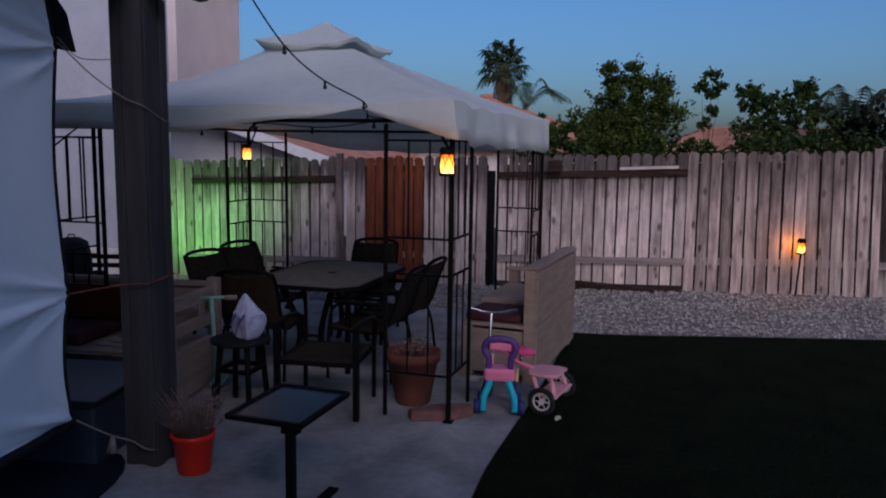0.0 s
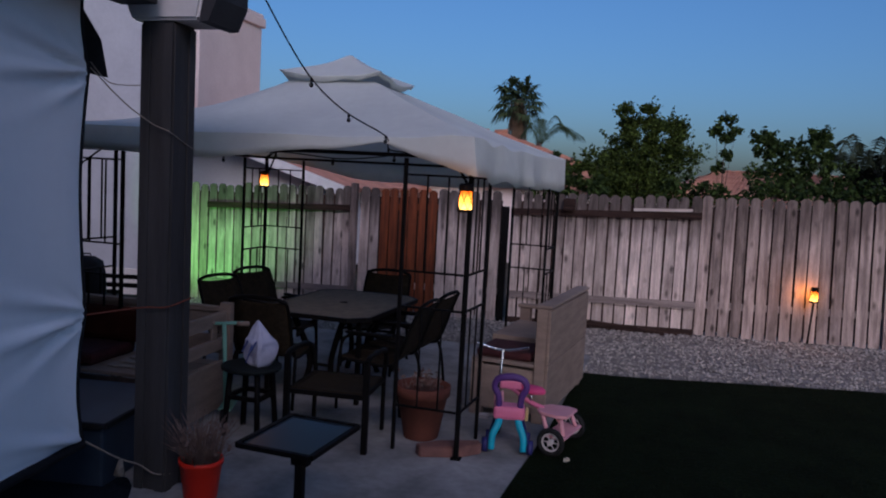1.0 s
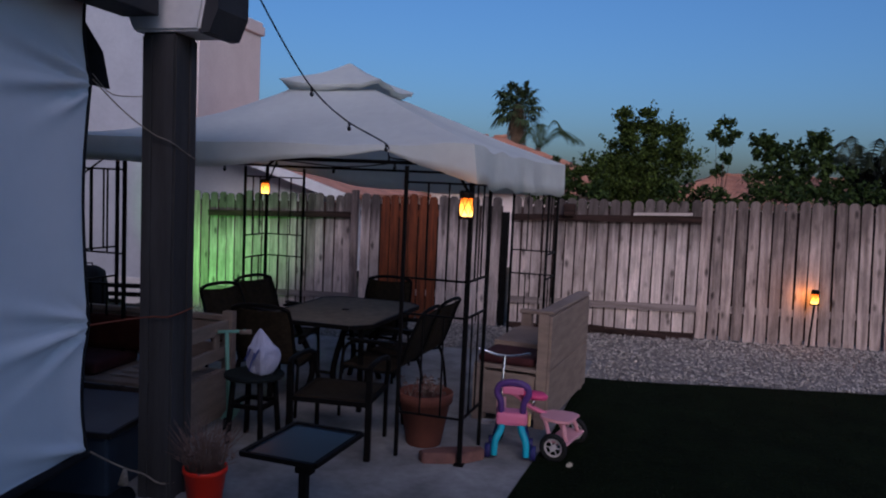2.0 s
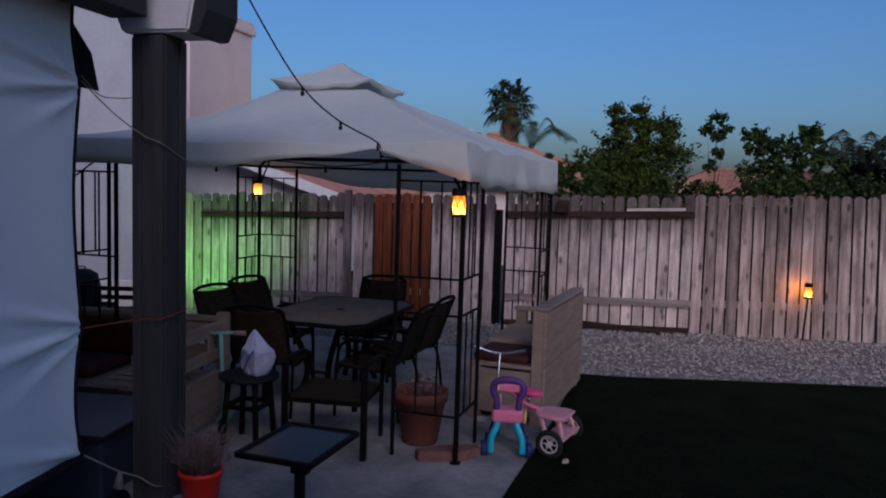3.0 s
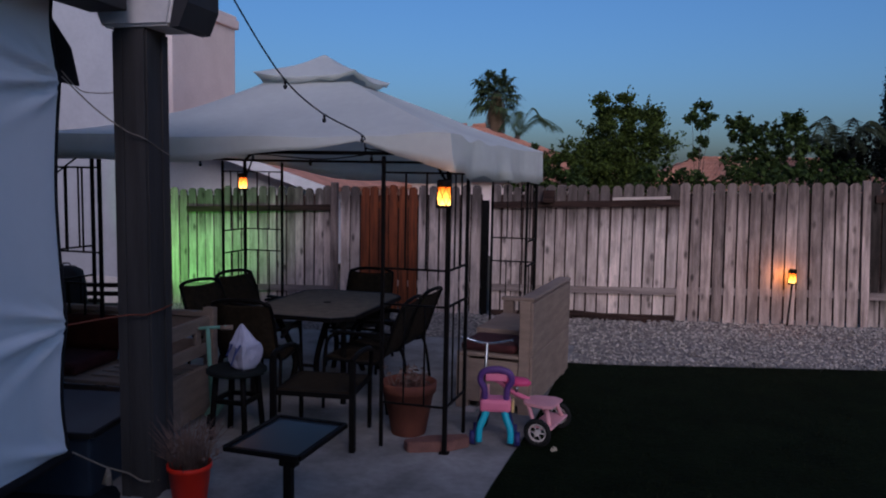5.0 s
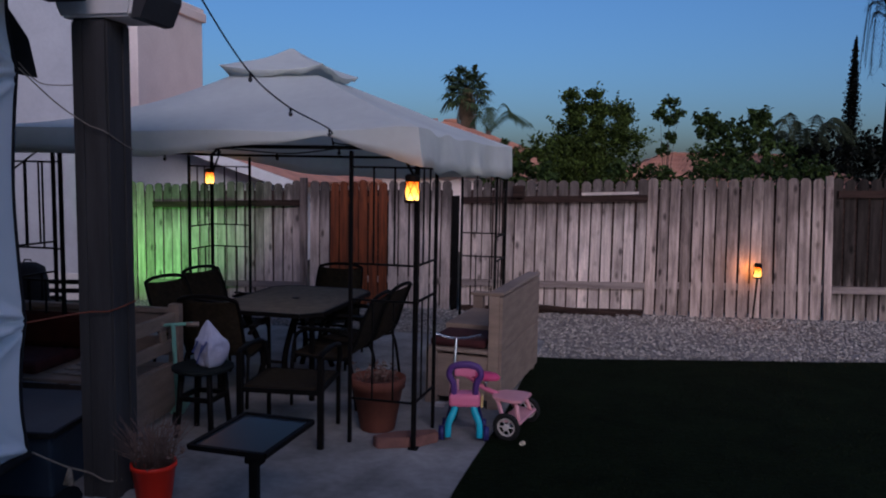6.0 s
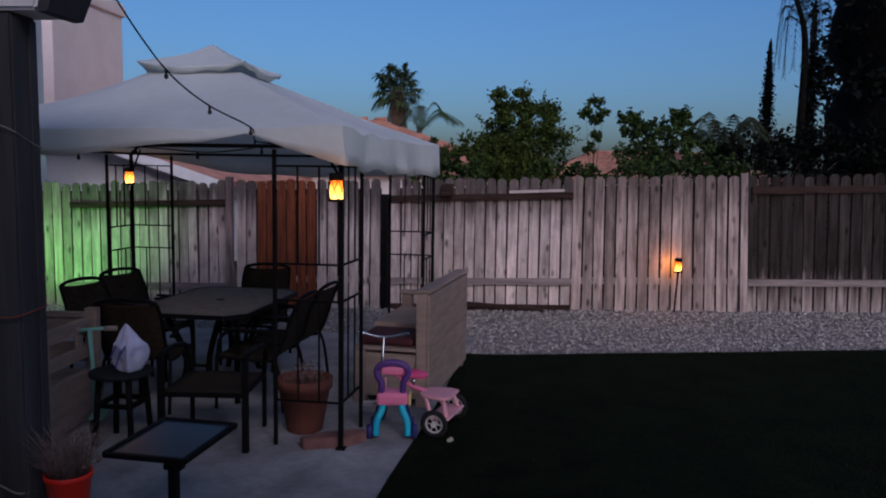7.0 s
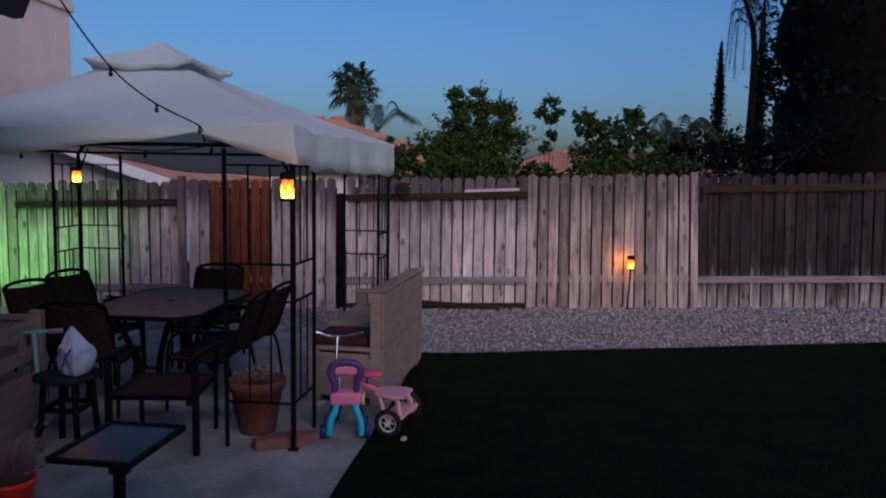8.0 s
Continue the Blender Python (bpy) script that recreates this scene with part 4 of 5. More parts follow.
t = thing("storage_box", (-2.48, -1.04, 0), "low dark blue vinyl deck box behind the screen", "deck box", turn=8)
bm = B()
box(bm, -0.5, 0.62, -0.44, 0.35, 0, 0.36, 0.02)
part("body", bm, BLUE_SHEET, t)
bm = B()
box(bm, -0.52, 0.64, -0.46, 0.37, 0.365, 0.40, 0.01)
part("lid", bm, BLUE_SHEET, t)
bm = B()
for p, q in (((-0.52, -0.465, 0.385), (0.64, -0.465, 0.385)), ((0.645, -0.46, 0.385), (0.645, 0.37, 0.385))):
    bar(bm, p, q, 0.02, 0.03)
part("lid_trim", bm, BLACK_TAPE, t)
bm = B()
outline = [(-9.0, -6.5), (-1.50, -6.5), (-1.50, -1.95)]
outline += [(-1.85 + 0.35 * math.cos(a * math.pi / 12), -1.95 + 0.75 * math.sin(a * math.pi / 12)) for a in range(1, 7)]
outline += [(-9.0, -1.20)]
lo, hi = [bm.verts.new((x, y, 0.004)) for x, y in outline], [bm.verts.new((x, y, 0.014)) for x, y in outline]
bm.faces.new(hi)
bm.faces.new(lo[::-1])
for i in range(len(outline)):
    j = (i + 1) % len(outline)
    bm.faces.new((lo[i], lo[j], hi[j], hi[i]))
solid("outdoor_rug", bm, RUG, "dark blue-grey outdoor rug under the screen", "rug")

# ---------------------------------------------------------------- red pot with dry grass
t = thing("flower_pot", (-1.235, -1.27, 0), "bright red plastic pot of dry grass", "plant pot")
bm = B()
lathe(bm, [(0.088, 0), (0.093, 0.004), (0.118, 0.205), (0.127, 0.21), (0.127, 0.236), (0.116, 0.236), (0.110, 0.19)], 28)
part("pot", bm, RED_PLASTIC, t)
rnd = random.Random(41)
bm = B()
for _ in range(260):
    a, s = rnd.uniform(0, math.tau), rnd.uniform(0, 0.10)
    l, o = rnd.uniform(0.12, 0.33), rnd.uniform(0.2, 1.0)
    p = Vector((s * math.cos(a), s * math.sin(a), 0.185))
    m = p + Vector((math.cos(a) * o * 0.05, math.sin(a) * o * 0.05, l * 0.6))
    e = p + Vector((math.cos(a) * o * 0.15 + rnd.uniform(-0.03, 0.03), math.sin(a) * o * 0.15 + rnd.uniform(-0.03, 0.03), l))
    tube(bm, [p, m, e], [0.0026, 0.002, 0.001], 4)
for _ in range(40):
    a, s, z = rnd.uniform(0, math.tau), rnd.uniform(0.04, 0.16), rnd.uniform(0.25, 0.42)
    leaf_cloud(bm, (s * math.cos(a), s * math.sin(a), z), (0.02, 0.02, 0.02), 3, 0.022, rnd)
part("dry_grass", bm, DEAD_STALK, t, "brittle brown stalks")

# ---------------------------------------------------------------- C-shaped side table
t = thing("side_table", (-0.515, -1.49, 0), "black metal side table with a dark glass top", "side table", turn=-4)
bm = B()
hx, hy, z = 0.205, 0.265, 0.54
for p, q in (((-hx, -hy, z), (hx, -hy, z)), ((hx, -hy, z), (hx, hy, z)), ((hx, hy, z), (-hx, hy, z)), ((-hx, hy, z), (-hx, -hy, z))):
    bar(bm, p, q, 0.026, 0.024)
part("top_frame", bm, IRON, t)
bm = B()
box(bm, -hx + 0.01, hx - 0.01, -hy + 0.01, hy - 0.01, z - 0.004, z + 0.004)
TOPGLASS = mat("dark_tinted_glass", (0.018, 0.026, 0.036), (0.014, 0.02, 0.03), 6, 0.28, bump=0.02)
part("glass_top", bm, TOPGLASS, t, "dark blue-grey glass top")
bm = B()
box(bm, hx * 0.70 - 0.022, hx * 0.70 + 0.022, -hy - 0.006, -hy + 0.036, 0.02, z - 0.012, 0.006)
box(bm, hx * 0.70 - 0.045, hx * 0.70 + 0.045, -hy - 0.006, -hy + 0.05, z - 0.05, z - 0.013, 0.008)
part("stem", bm, IRON, t)
bm = B()
box(bm, hx * 0.70 - 0.03, hx * 0.70 + 0.03, -hy - 0.01, hy - 0.05, 0.0, 0.019, 0.005)
part("foot_bar", bm, IRON, t)


# ---------------------------------------------------------------- sling chairs and table
def sling_chair():
    """Facing +y, origin on the floor under the seat's middle."""
    c = thing("patio_chair", (0, 0, 0), "dark steel patio chair with brown mesh sling", "chair", "chairs round the table")
    for sx in (-1, 1):
        b = B()
        tube(b, curve([(sx * 0.27, 0.26, 0.0), (sx * 0.27, 0.25, 0.40), (sx * 0.27, 0.20, 0.60), (sx * 0.27, 0.0, 0.635), (sx * 0.27, -0.24, 0.60)], 6), 0.014, 8)
        part("front_leg", b, IRON, c)
        b = B()
        tube(b, curve([(sx * 0.27, -0.30, 0.0), (sx * 0.265, -0.26, 0.30), (sx * 0.255, -0.22, 0.42)], 5), 0.014, 8)
        part("rear_leg", b, IRON, c)
        b = B()
        tube(b, curve([(sx * 0.245, 0.27, 0.42), (sx * 0.245, -0.14, 0.395), (sx * 0.245, -0.25, 0.47), (sx * 0.245, -0.35, 0.74), (sx * 0.235, -0.41, 0.88)], 6), 0.013, 8)
        part("side_rail", b, IRON, c)
        b = B()
        box(b, sx * 0.27 - 0.028, sx * 0.27 + 0.028, -0.2, 0.2, 0.635, 0.655, 0.008)
        part("armrest", b, IRON, c)
    b = B()
    tube(b, curve([(-0.235, -0.41, 0.88), (-0.15, -0.425, 0.908), (0, -0.43, 0.918), (0.15, -0.425, 0.908), (0.235, -0.41, 0.88)], 5), 0.016, 8)
    part("top_rail", b, IRON, c)
    b = B()
    bar(b, (-0.26, 0.25, 0.39), (0.26, 0.25, 0.39), 0.022)
    part("front_bar", b, IRON, c)
    b = B()
    line = curve([(0, 0.28, 0.425), (0, 0.05, 0.40), (0, -0.15, 0.405), (0, -0.25, 0.48), (0, -0.35, 0.74), (0, -0.415, 0.885)], 5)
    vs = [[b.verts.new((x, p.y + 0.012 * (1 - (x / 0.24) ** 2), p.z - 0.02 * (1 - (x / 0.24) ** 2))) for x in (-0.24, -0.12, 0, 0.12, 0.24)] for p in line]
    for r0, r1 in zip(vs, vs[1:]):
        for i in range(4):
            b.faces.new((r0[i], r0[i + 1], r1[i + 1], r1[i])).smooth = True
    thick(part("sling", b, SLING, c, "brown woven mesh sling"), 0.006)
    return c


chair = sling_chair()
chair.matrix_world = pose(-2.28, 1.10, 0, 0, 0, -105)
for x, y, r in ((-2.33, 1.78, -108), (-1.47, 2.22, 183), (-0.91, 1.47, 84), (-0.94, 0.90, 88), (-1.80, 0.70, 6)):
    copy_thing(chair, pose(x, y, 0, 0, 0, r))

t = thing("dining_table", (-1.49, 1.40, 0), "rectangular patio table with a grey top", "table", turn=-2)
bm = B()
W, L, K = 0.50, 0.72, 0.14
pts = [(-W + K, -L), (W - K, -L), (W, -L + K), (W, L - K), (W - K, L), (-W + K, L), (-W, L - K), (-W, -L + K)]
lo, hi = [bm.verts.new((x, y, 0.715)) for x, y in pts], [bm.verts.new((x, y, 0.742)) for x, y in pts]
bm.faces.new(hi)
bm.faces.new(lo[::-1])
for i in range(8):
    bm.faces.new((lo[i], lo[(i + 1) % 8], hi[(i + 1) % 8], hi[i]))
part("tabletop", bm, TABLETOP, t)
bm = B()
for i in range(8):
    a, b_ = pts[i], pts[(i + 1) % 8]
    bar(bm, (a[0] * 1.008, a[1] * 1.008, 0.726), (b_[0] * 1.008, b_[1] * 1.008, 0.726), 0.024, 0.036)
part("rim", bm, IRON, t, "dark metal rim")
bm = B()
lathe(bm, [(0.035, 0.743), (0.035, 0.747), (0.02, 0.748)], 16)
part("umbrella_hole_ring", bm, IRON, t)
for sx in (-1, 1):
    for sy in (-1, 1):
        bm = B()
        tube(bm, curve([(sx * 0.16, sy * 0.50, 0), (sx * 0.10, sy * 0.44, 0.3), (sx * 0.24, sy * 0.52, 0.70)], 5), 0.027, 8)
        part("leg", bm, IRON, t)
for sy in (-1, 1):
    bm = B()
    tube(bm, [(-0.12, sy * 0.45, 0.26), (0.12, sy * 0.45, 0.26)], 0.014, 8)
    part("stretcher", bm, IRON, t)
for sx in (-1, 1):
    bm = B()
    box(bm, sx * 0.42 - 0.02, sx * 0.42 + 0.02, -0.62, -0.58, 0, 0.714, 0.005)
    part("corner_leg", bm, IRON, t)

t = thing("low_armchair", (-0.93, 0.0, 0), "backless dark steel patio seat with arms and mesh sling", "chair", turn=5)
for sx in (-1, 1):
    bm = B()
    box(bm, sx * 0.285 - 0.021, sx * 0.285 + 0.021, -0.30, -0.255, 0, 0.64, 0.006)
    part("front_leg", bm, IRON, t)
    bm = B()
    box(bm, sx * 0.27 - 0.014, sx * 0.27 + 0.014, 0.245, 0.28, 0, 0.42, 0.005)
    part("rear_leg", bm, IRON, t)
    bm = B()
    tube(bm, curve([(sx * 0.285, -0.30, 0.640), (sx * 0.29, -0.22, 0.662), (sx * 0.295, 0.05, 0.655), (sx * 0.29, 0.22, 0.60), (sx * 0.27, 0.262, 0.42)], 6), 0.019, 8)
    part("armrest", bm, IRON, t)
    bm = B()
    bar(bm, (sx * 0.27, -0.27, 0.395), (sx * 0.27, 0.26, 0.395), 0.028)
    part("side_bar", bm, IRON, t)
for y in (-0.27, 0.255):
    bm = B()
    bar(bm, (-0.27, y, 0.392), (0.27, y, 0.392), 0.03, 0.034)
    part("cross_bar", bm, IRON, t)
bm = B()
g = [[bm.verts.new((-0.262 + 0.0524 * i, -0.27 + 0.0525 * j, 0.413 - 0.025 * math.sin(math.pi * i / 10) * math.sin(math.pi * j / 10))) for i in range(11)] for j in range(11)]
for r0, r1 in zip(g, g[1:]):
    for i in range(10):
        bm.faces.new((r0[i], r0[i + 1], r1[i + 1], r1[i])).smooth = True
thick(part("sling", bm, SLING, t), 0.006)

# ---------------------------------------------------------------- stool with a shopping bag
t = thing("small_stool", (-1.545, -0.16, 0), "dark green-topped low stool with black legs", "stool", turn=10)
bm = B()
lathe(bm, [(0.20, 0.47), (0.215, 0.48), (0.215, 0.50), (0.20, 0.505)], 24)
part("top", bm, GREEN_TOP, t)
for k in range(4):
    a = k * math.pi / 2 + 0.6
    bm = B()
    tube(bm, [(0.19 * math.cos(a), 0.19 * math.sin(a), 0), (0.15 * math.cos(a), 0.15 * math.sin(a), 0.47)], 0.022, 8)
    part("leg", bm, IRON, t)
for k in range(4):
    a, c = k * math.pi / 2 + 0.6, (k + 1) * math.pi / 2 + 0.6
    bm = B()
    bar(bm, (0.17 * math.cos(a), 0.17 * math.sin(a), 0.28), (0.17 * math.cos(c), 0.17 * math.sin(c), 0.28), 0.03)
    part("rung", bm, IRON, t)



def shopping_bag():
    t = thing("shopping_bag", (-1.475, -0.17, 0.506), "crumpled white plastic bag with blue print on a stool", "bag", turn=-25)
    b = B()
    n, m = 28, 16
    prof = [(0.075, 0), (0.10, 0.02), (0.125, 0.08), (0.135, 0.14), (0.130, 0.185), (0.105, 0.205), (0.085, 0.225), (0.055, 0.27), (0.012, 0.32)]
    fine = curve([(r, 0, z) for r, z in prof], 3)
    rings = []
    for p in fine:
        ring = []
        for k in range(n):
            a = k * math.tau / n
            # a squarish sack whose gathered neck leans over
            sq = 1.0 / max(abs(math.cos(a)), abs(math.sin(a))) ** 0.55
            crease = 0.20 * noise.noise((math.cos(a) * 1.8, math.sin(a) * 1.8, p.z * 9)) + 0.14 * abs(noise.noise((math.cos(a) * 4 + p.z * 9, math.sin(a) * 4, p.z * 12)))
            r = p.x * (0.84 * sq + crease)
            ring.append(b.verts.new((r * math.cos(a) - 0.30 * max(0.0, p.z - 0.2), r * (0.8 - 1.6 * max(0.0, p.z - 0.19)) * math.sin(a), p.z)))
        rings.append(ring)
    for r0, r1 in zip(rings, rings[1:]):
        for k in range(n):
            b.faces.new((r0[k], r0[(k + 1) % n], r1[(k + 1) % n], r1[k]))
    b.faces.new(rings[0][::-1])
    b.faces.new(rings[-1])
    part("bag_body", b, BAG, t)
    b = B()
    for dx, z0, z1 in ((-0.05, 0.10, 0.19), (0.0, 0.03, 0.17), (0.05, 0.12, 0.20)):
        bar(b, (dx - 0.02, -0.106, z0), (dx + 0.035, -0.098, z1), 0.012, 0.004, up=(0, 1, 0))
    part("print", b, BAG_INK, t, "blue printed stripes")


shopping_bag()


# ---------------------------------------------------------------- benches
def plank(parent, x0, x1, y0, y1, z0, z1, name="board", wood=BENCHWOOD):
    b = B()
    box(b, x0, x1, y0, y1, z0, z1, 0.006)
    return part(name, b, wood, parent)


t = thing("wooden_bench", (0.44, 0.92, 0), "tan boxy wooden bench with a tall boarded back", "bench", "garden benches", turn=-7)
plank(t, -0.09, 0.0, 0.0, 0.09, 0, 0.93, "post")
plank(t, -0.09, 0.0, 1.36, 1.45, 0, 0.93, "post")
for z0, z1 in ((0.06, 0.48), (0.488, 0.92)):
    plank(t, 0.002, 0.026, 0.0, 1.45, z0, z1, "back_board")
bm = B()
box(bm, -0.095, 0.032, 0.0, 1.455, 0.931, 0.962, 0.014)
part("top_cap", bm, BENCHWOOD, t)
plank(t, -0.60, -0.092, 0.02, 0.06, 0.06, 0.42, "side_panel")
plank(t, -0.60, -0.092, 1.39, 1.43, 0.06, 0.42, "side_panel")
plank(t, -0.62, -0.52, 0.0, 0.09, 0, 0.44, "front_post")
plank(t, -0.62, -0.52, 1.36, 1.45, 0, 0.70, "front_post")
plank(t, -0.64, -0.09, 1.345, 1.455, 0.702, 0.735, "armrest")
plank(t, -0.60, -0.57, 0.092, 1.358, 0.06, 0.42, "front_apron")
plank(t, -0.62, -0.092, 0.0, 1.45, 0.445, 0.475, "seat_board")
plank(t, -0.62, -0.10, 0.52, 1.34, 0.477, 0.58, "seat_box")
bm = B()
box(bm, -0.60, -0.12, 0.03, 0.50, 0.478, 0.55, 0.03)
solid("bench_cushion", bm, CUSHION, "dark red flat cushion on the wooden bench", "cushion", where=(0.44, 0.92, 0), turn=-7)

t = thing("wooden_bench", (-1.985, 0.22, 0), "tan wooden bench with open slatted arms facing the screen", "bench", "garden benches", turn=3)
LB = 1.55
for x in (0.0, -LB):
    plank(t, x - 0.045, x + 0.045, -0.035, 0.035, 0, 0.86, "post")
    plank(t, x - 0.045, x + 0.045, -0.70, -0.63, 0, 0.80, "front_post")
    plank(t, x - 0.018, x + 0.018, -0.63, -0.035, 0.70, 0.80, "arm_rail")
    plank(t, x - 0.018, x + 0.018, -0.63, -0.035, 0.51, 0.60, "arm_rail")
    plank(t, x - 0.013, x + 0.013, -0.24, -0.16, 0.60, 0.70, "arm_slat")
    plank(t, x - 0.018, x + 0.018, -0.63, -0.035, 0.05, 0.415, "side_panel")
for z0, z1 in ((0.45, 0.60), (0.63, 0.78)):
    plank(t, -LB + 0.045, -0.045, -0.005, 0.022, z0, z1, "back_board")
plank(t, -LB + 0.045, -0.045, -0.03, 0.034, 0.785, 0.825, "back_cap")
for k in range(4):
    plank(t, -LB + 0.045, -0.045, -0.65 + 0.155 * k, -0.505 + 0.155 * k, 0.375, 0.405, "seat_board")
# apron in the darkened tan, shade painted in
plank(t, -LB + 0.045, -0.045, -0.66, -0.635, 0.10, 0.37, "front_apron", SHADED_BENCH)
bm = B()
box(bm, -1.45, -0.75, -0.60, -0.06, 0.407, 0.50, 0.03)
solid("bench_cushion", bm, CUSHION, "dark red flat cushion on the slatted bench", "cushion", where=(-1.985, 0.22, 0), turn=3)
bm = B()
box(bm, -1.46, -0.62, -0.17, -0.035, 0.50, 0.77, 0.05)
solid("back_cushion", bm, RUST, "rust coloured back cushion leaning on the bench back", "cushion", where=(-1.985, 0.22, 0), turn=3)
bm = B()
for k in range(3):
    box(bm, -0.66 + 0.05 * k, -0.32 + 0.03 * k, -0.55 + 0.06 * k, -0.2, 0.408 + 0.02 * k, 0.426 + 0.02 * k, 0.008)
solid("folded_towel", bm, TOWEL, "pale folded towel on the slatted bench", "towel", where=(-1.985, 0.22, 0), turn=3)

# unidentified black shape of guessed form, then dark chair-like rack against the house wall
t = thing("covered_grill", (-4.46, 1.6, 0), "unidentified black tapered shape near the house", "grill", turn=20)
bm = B()
rows = []
for z, w, d in ((0.0, 0.19, 0.19), (0.10, 0.20, 0.20), (0.45, 0.18, 0.18), (0.74, 0.165, 0.165), (0.87, 0.14, 0.14), (0.92, 0.07, 0.07)):
    ring = []
    for k in range(28):
        a = k * math.tau / 28
        sq = 1.0 / max(abs(math.cos(a)), abs(math.sin(a))) ** 0.6
        r = sq * (1 + 0.05 * math.sin(k * 2.1) * (0.92 - z) + 0.04 * noise.noise((math.cos(a) * 3, math.sin(a) * 3, z * 4)))
        ring.append(bm.verts.new((w * r * math.cos(a), d * r * math.sin(a), z)))
    rows.append(ring)
for r0, r1 in zip(rows, rows[1:]):
    for k in range(28):
        bm.faces.new((r0[k], r0[(k + 1) % 28], r1[(k + 1) % 28], r1[k])).smooth = True
bm.faces.new(rows[0][::-1])
bm.faces.new(rows[-1])
part("cover", bm, BLACK_TAPE, t)
bm = B()
tube(bm, [(-0.04, 0, 0.915), (-0.03, 0, 0.95), (0.03, 0, 0.95), (0.04, 0, 0.915)], 0.008, 6)
part("pull_loop", bm, BLACK_TAPE, t)

t = thing("metal_bench", (-4.7, 2.2, 0), "black metal bench with a railed back near the house", "bench", "garden benches", turn=15)
for x in (-0.6, 0.6):
    for y in (-0.22, 0.22):
        bm = B()
        box(bm, x - 0.02, x + 0.02, y - 0.02, y + 0.02, 0, 0.62 if y > 0 else 0.50, 0.004)
        part("leg", bm, IRON, t)
for z in (0.60, 0.50):
    bm = B()
    bar(bm, (-0.6, 0.22, z), (0.6, 0.22, z), 0.03, 0.05)
    part("back_rail", bm, IRON, t)
bm = B()
box(bm, -0.62, 0.62, -0.25, 0.25, 0.36, 0.39, 0.005)
part("seat", bm, IRON, t)

# ---------------------------------------------------------------- scooter
t = thing("kick_scooter", (-1.84, -0.04, 0), "mint green child's kick scooter leaning on the bench", "scooter", turn=20)
bm = B()
tube(bm, [(0.02, 0, 0.07), (-0.02, 0.06, 0.74)], 0.016, 10)
part("steering_tube", bm, MINT, t)
bm = B()
tube(bm, [(-0.13, 0.06, 0.735), (0.12, 0.06, 0.75)], 0.013, 8)
part("handlebar", bm, MINT, t)
for x in (-0.13, 0.12):
    bm = B()
    tube(bm, [(x - 0.045, 0.06, 0.742), (x + 0.045, 0.06, 0.745)], 0.019, 8)
    part("grip", bm, BENCHWOOD, t, "worn tan grip")
bm = B()
box(bm, -0.05, 0.05, 0.05, 0.45, 0.06, 0.085, 0.008)
part("deck", bm, MINT, t)
for y in (-0.02, 0.47):
    bm = B()
    tube(bm, [(-0.012, y, 0.05), (0.012, y, 0.05)], 0.05, 16)
    part("wheel", bm, RUBBER, t)

# ---------------------------------------------------------------- terracotta pot and brick slab
t = thing("terracotta_pot", (-0.37, 0.27, 0), "large terracotta pot with a few dry weeds", "plant pot")
bm = B()
lathe(bm, [(0.125, 0), (0.13, 0.01), (0.185, 0.315), (0.202, 0.32), (0.207, 0.392), (0.193, 0.397), (0.183, 0.34)], 32)
part("pot", bm, TERRACOTTA, t)
bm = B()
rnd = random.Random(52)
for _ in range(46):
    a, s = rnd.uniform(0, math.tau), rnd.uniform(0, 0.16)
    p = Vector((s * math.cos(a), s * math.sin(a), 0.34))
    e = p + Vector((rnd.uniform(-0.05, 0.05), rnd.uniform(-0.05, 0.05), rnd.uniform(0.05, 0.14)))
    tube(bm, [p, e], [0.003, 0.001], 4)
    leaf_cloud(bm, tuple(e), (0.02, 0.02, 0.015), 2, 0.03, rnd)
part("dry_tuft", bm, DEAD_STALK, t)
bm = B()
pts = [(-0.30, -0.09), (-0.25, -0.155), (0.02, -0.055), (0.135, 0.085), (0.10, 0.15), (-0.16, 0.04)]
lo, hi = [bm.verts.new((x, y, 0)) for x, y in pts], [bm.verts.new((x, y, 0.075)) for x, y in pts]
bm.faces.new(hi)
bm.faces.new(lo[::-1])
for i in range(6):
    bm.faces.new((lo[i], lo[(i + 1) % 6], hi[(i + 1) % 6], hi[i]))
bmesh.ops.bevel(bm, geom=list(bm.edges), offset=0.008, segments=2, affect="EDGES")
solid("brick_slab", bm, BRICK, "flat red brick slab weighing down the gazebo post", "paver")


# ---------------------------------------------------------------- toys
def wheel(parent, at, r, w, rim_mat, axis, spokes=6):
    """A spoked wheel with a rubber tyre, its axle along axis."""
    at, ax = Vector(at), Vector(axis).normalized()
    u = ax.cross(Vector((0, 0, 1))).normalized()
    v = u.cross(ax)
    ring = lambda rad, n=24: [at + (u * math.cos(k * math.tau / n) + v * math.sin(k * math.tau / n)) * rad for k in range(n)]
    b = B()
    tube(b, ring(r - w), w, 8, closed=True)
    tyre = part("wheel", b, RUBBER, parent, "black rubber tyre with a pale rim")
    b = B()
    tube(b, ring(r - 2.1 * w), w * 0.42, 6, closed=True)
    part("rim", b, rim_mat, tyre)
    b = B()
    tube(b, [at - ax * w * 1.1, at + ax * w * 1.1], r * 0.2, 12)
    part("hub", b, rim_mat, tyre)
    for k in range(spokes):
        a = k * math.tau / spokes
        b = B()
        tube(b, [at, at + (u * math.cos(a) + v * math.sin(a)) * (r - 2 * w)], r * 0.05, 5)
        part("spoke", b, rim_mat, tyre)


RIM = mat("pale_wheel_rim", (0.6, 0.55, 0.53), (0.5, 0.45, 0.43), 9, 0.45, bump=0.02)
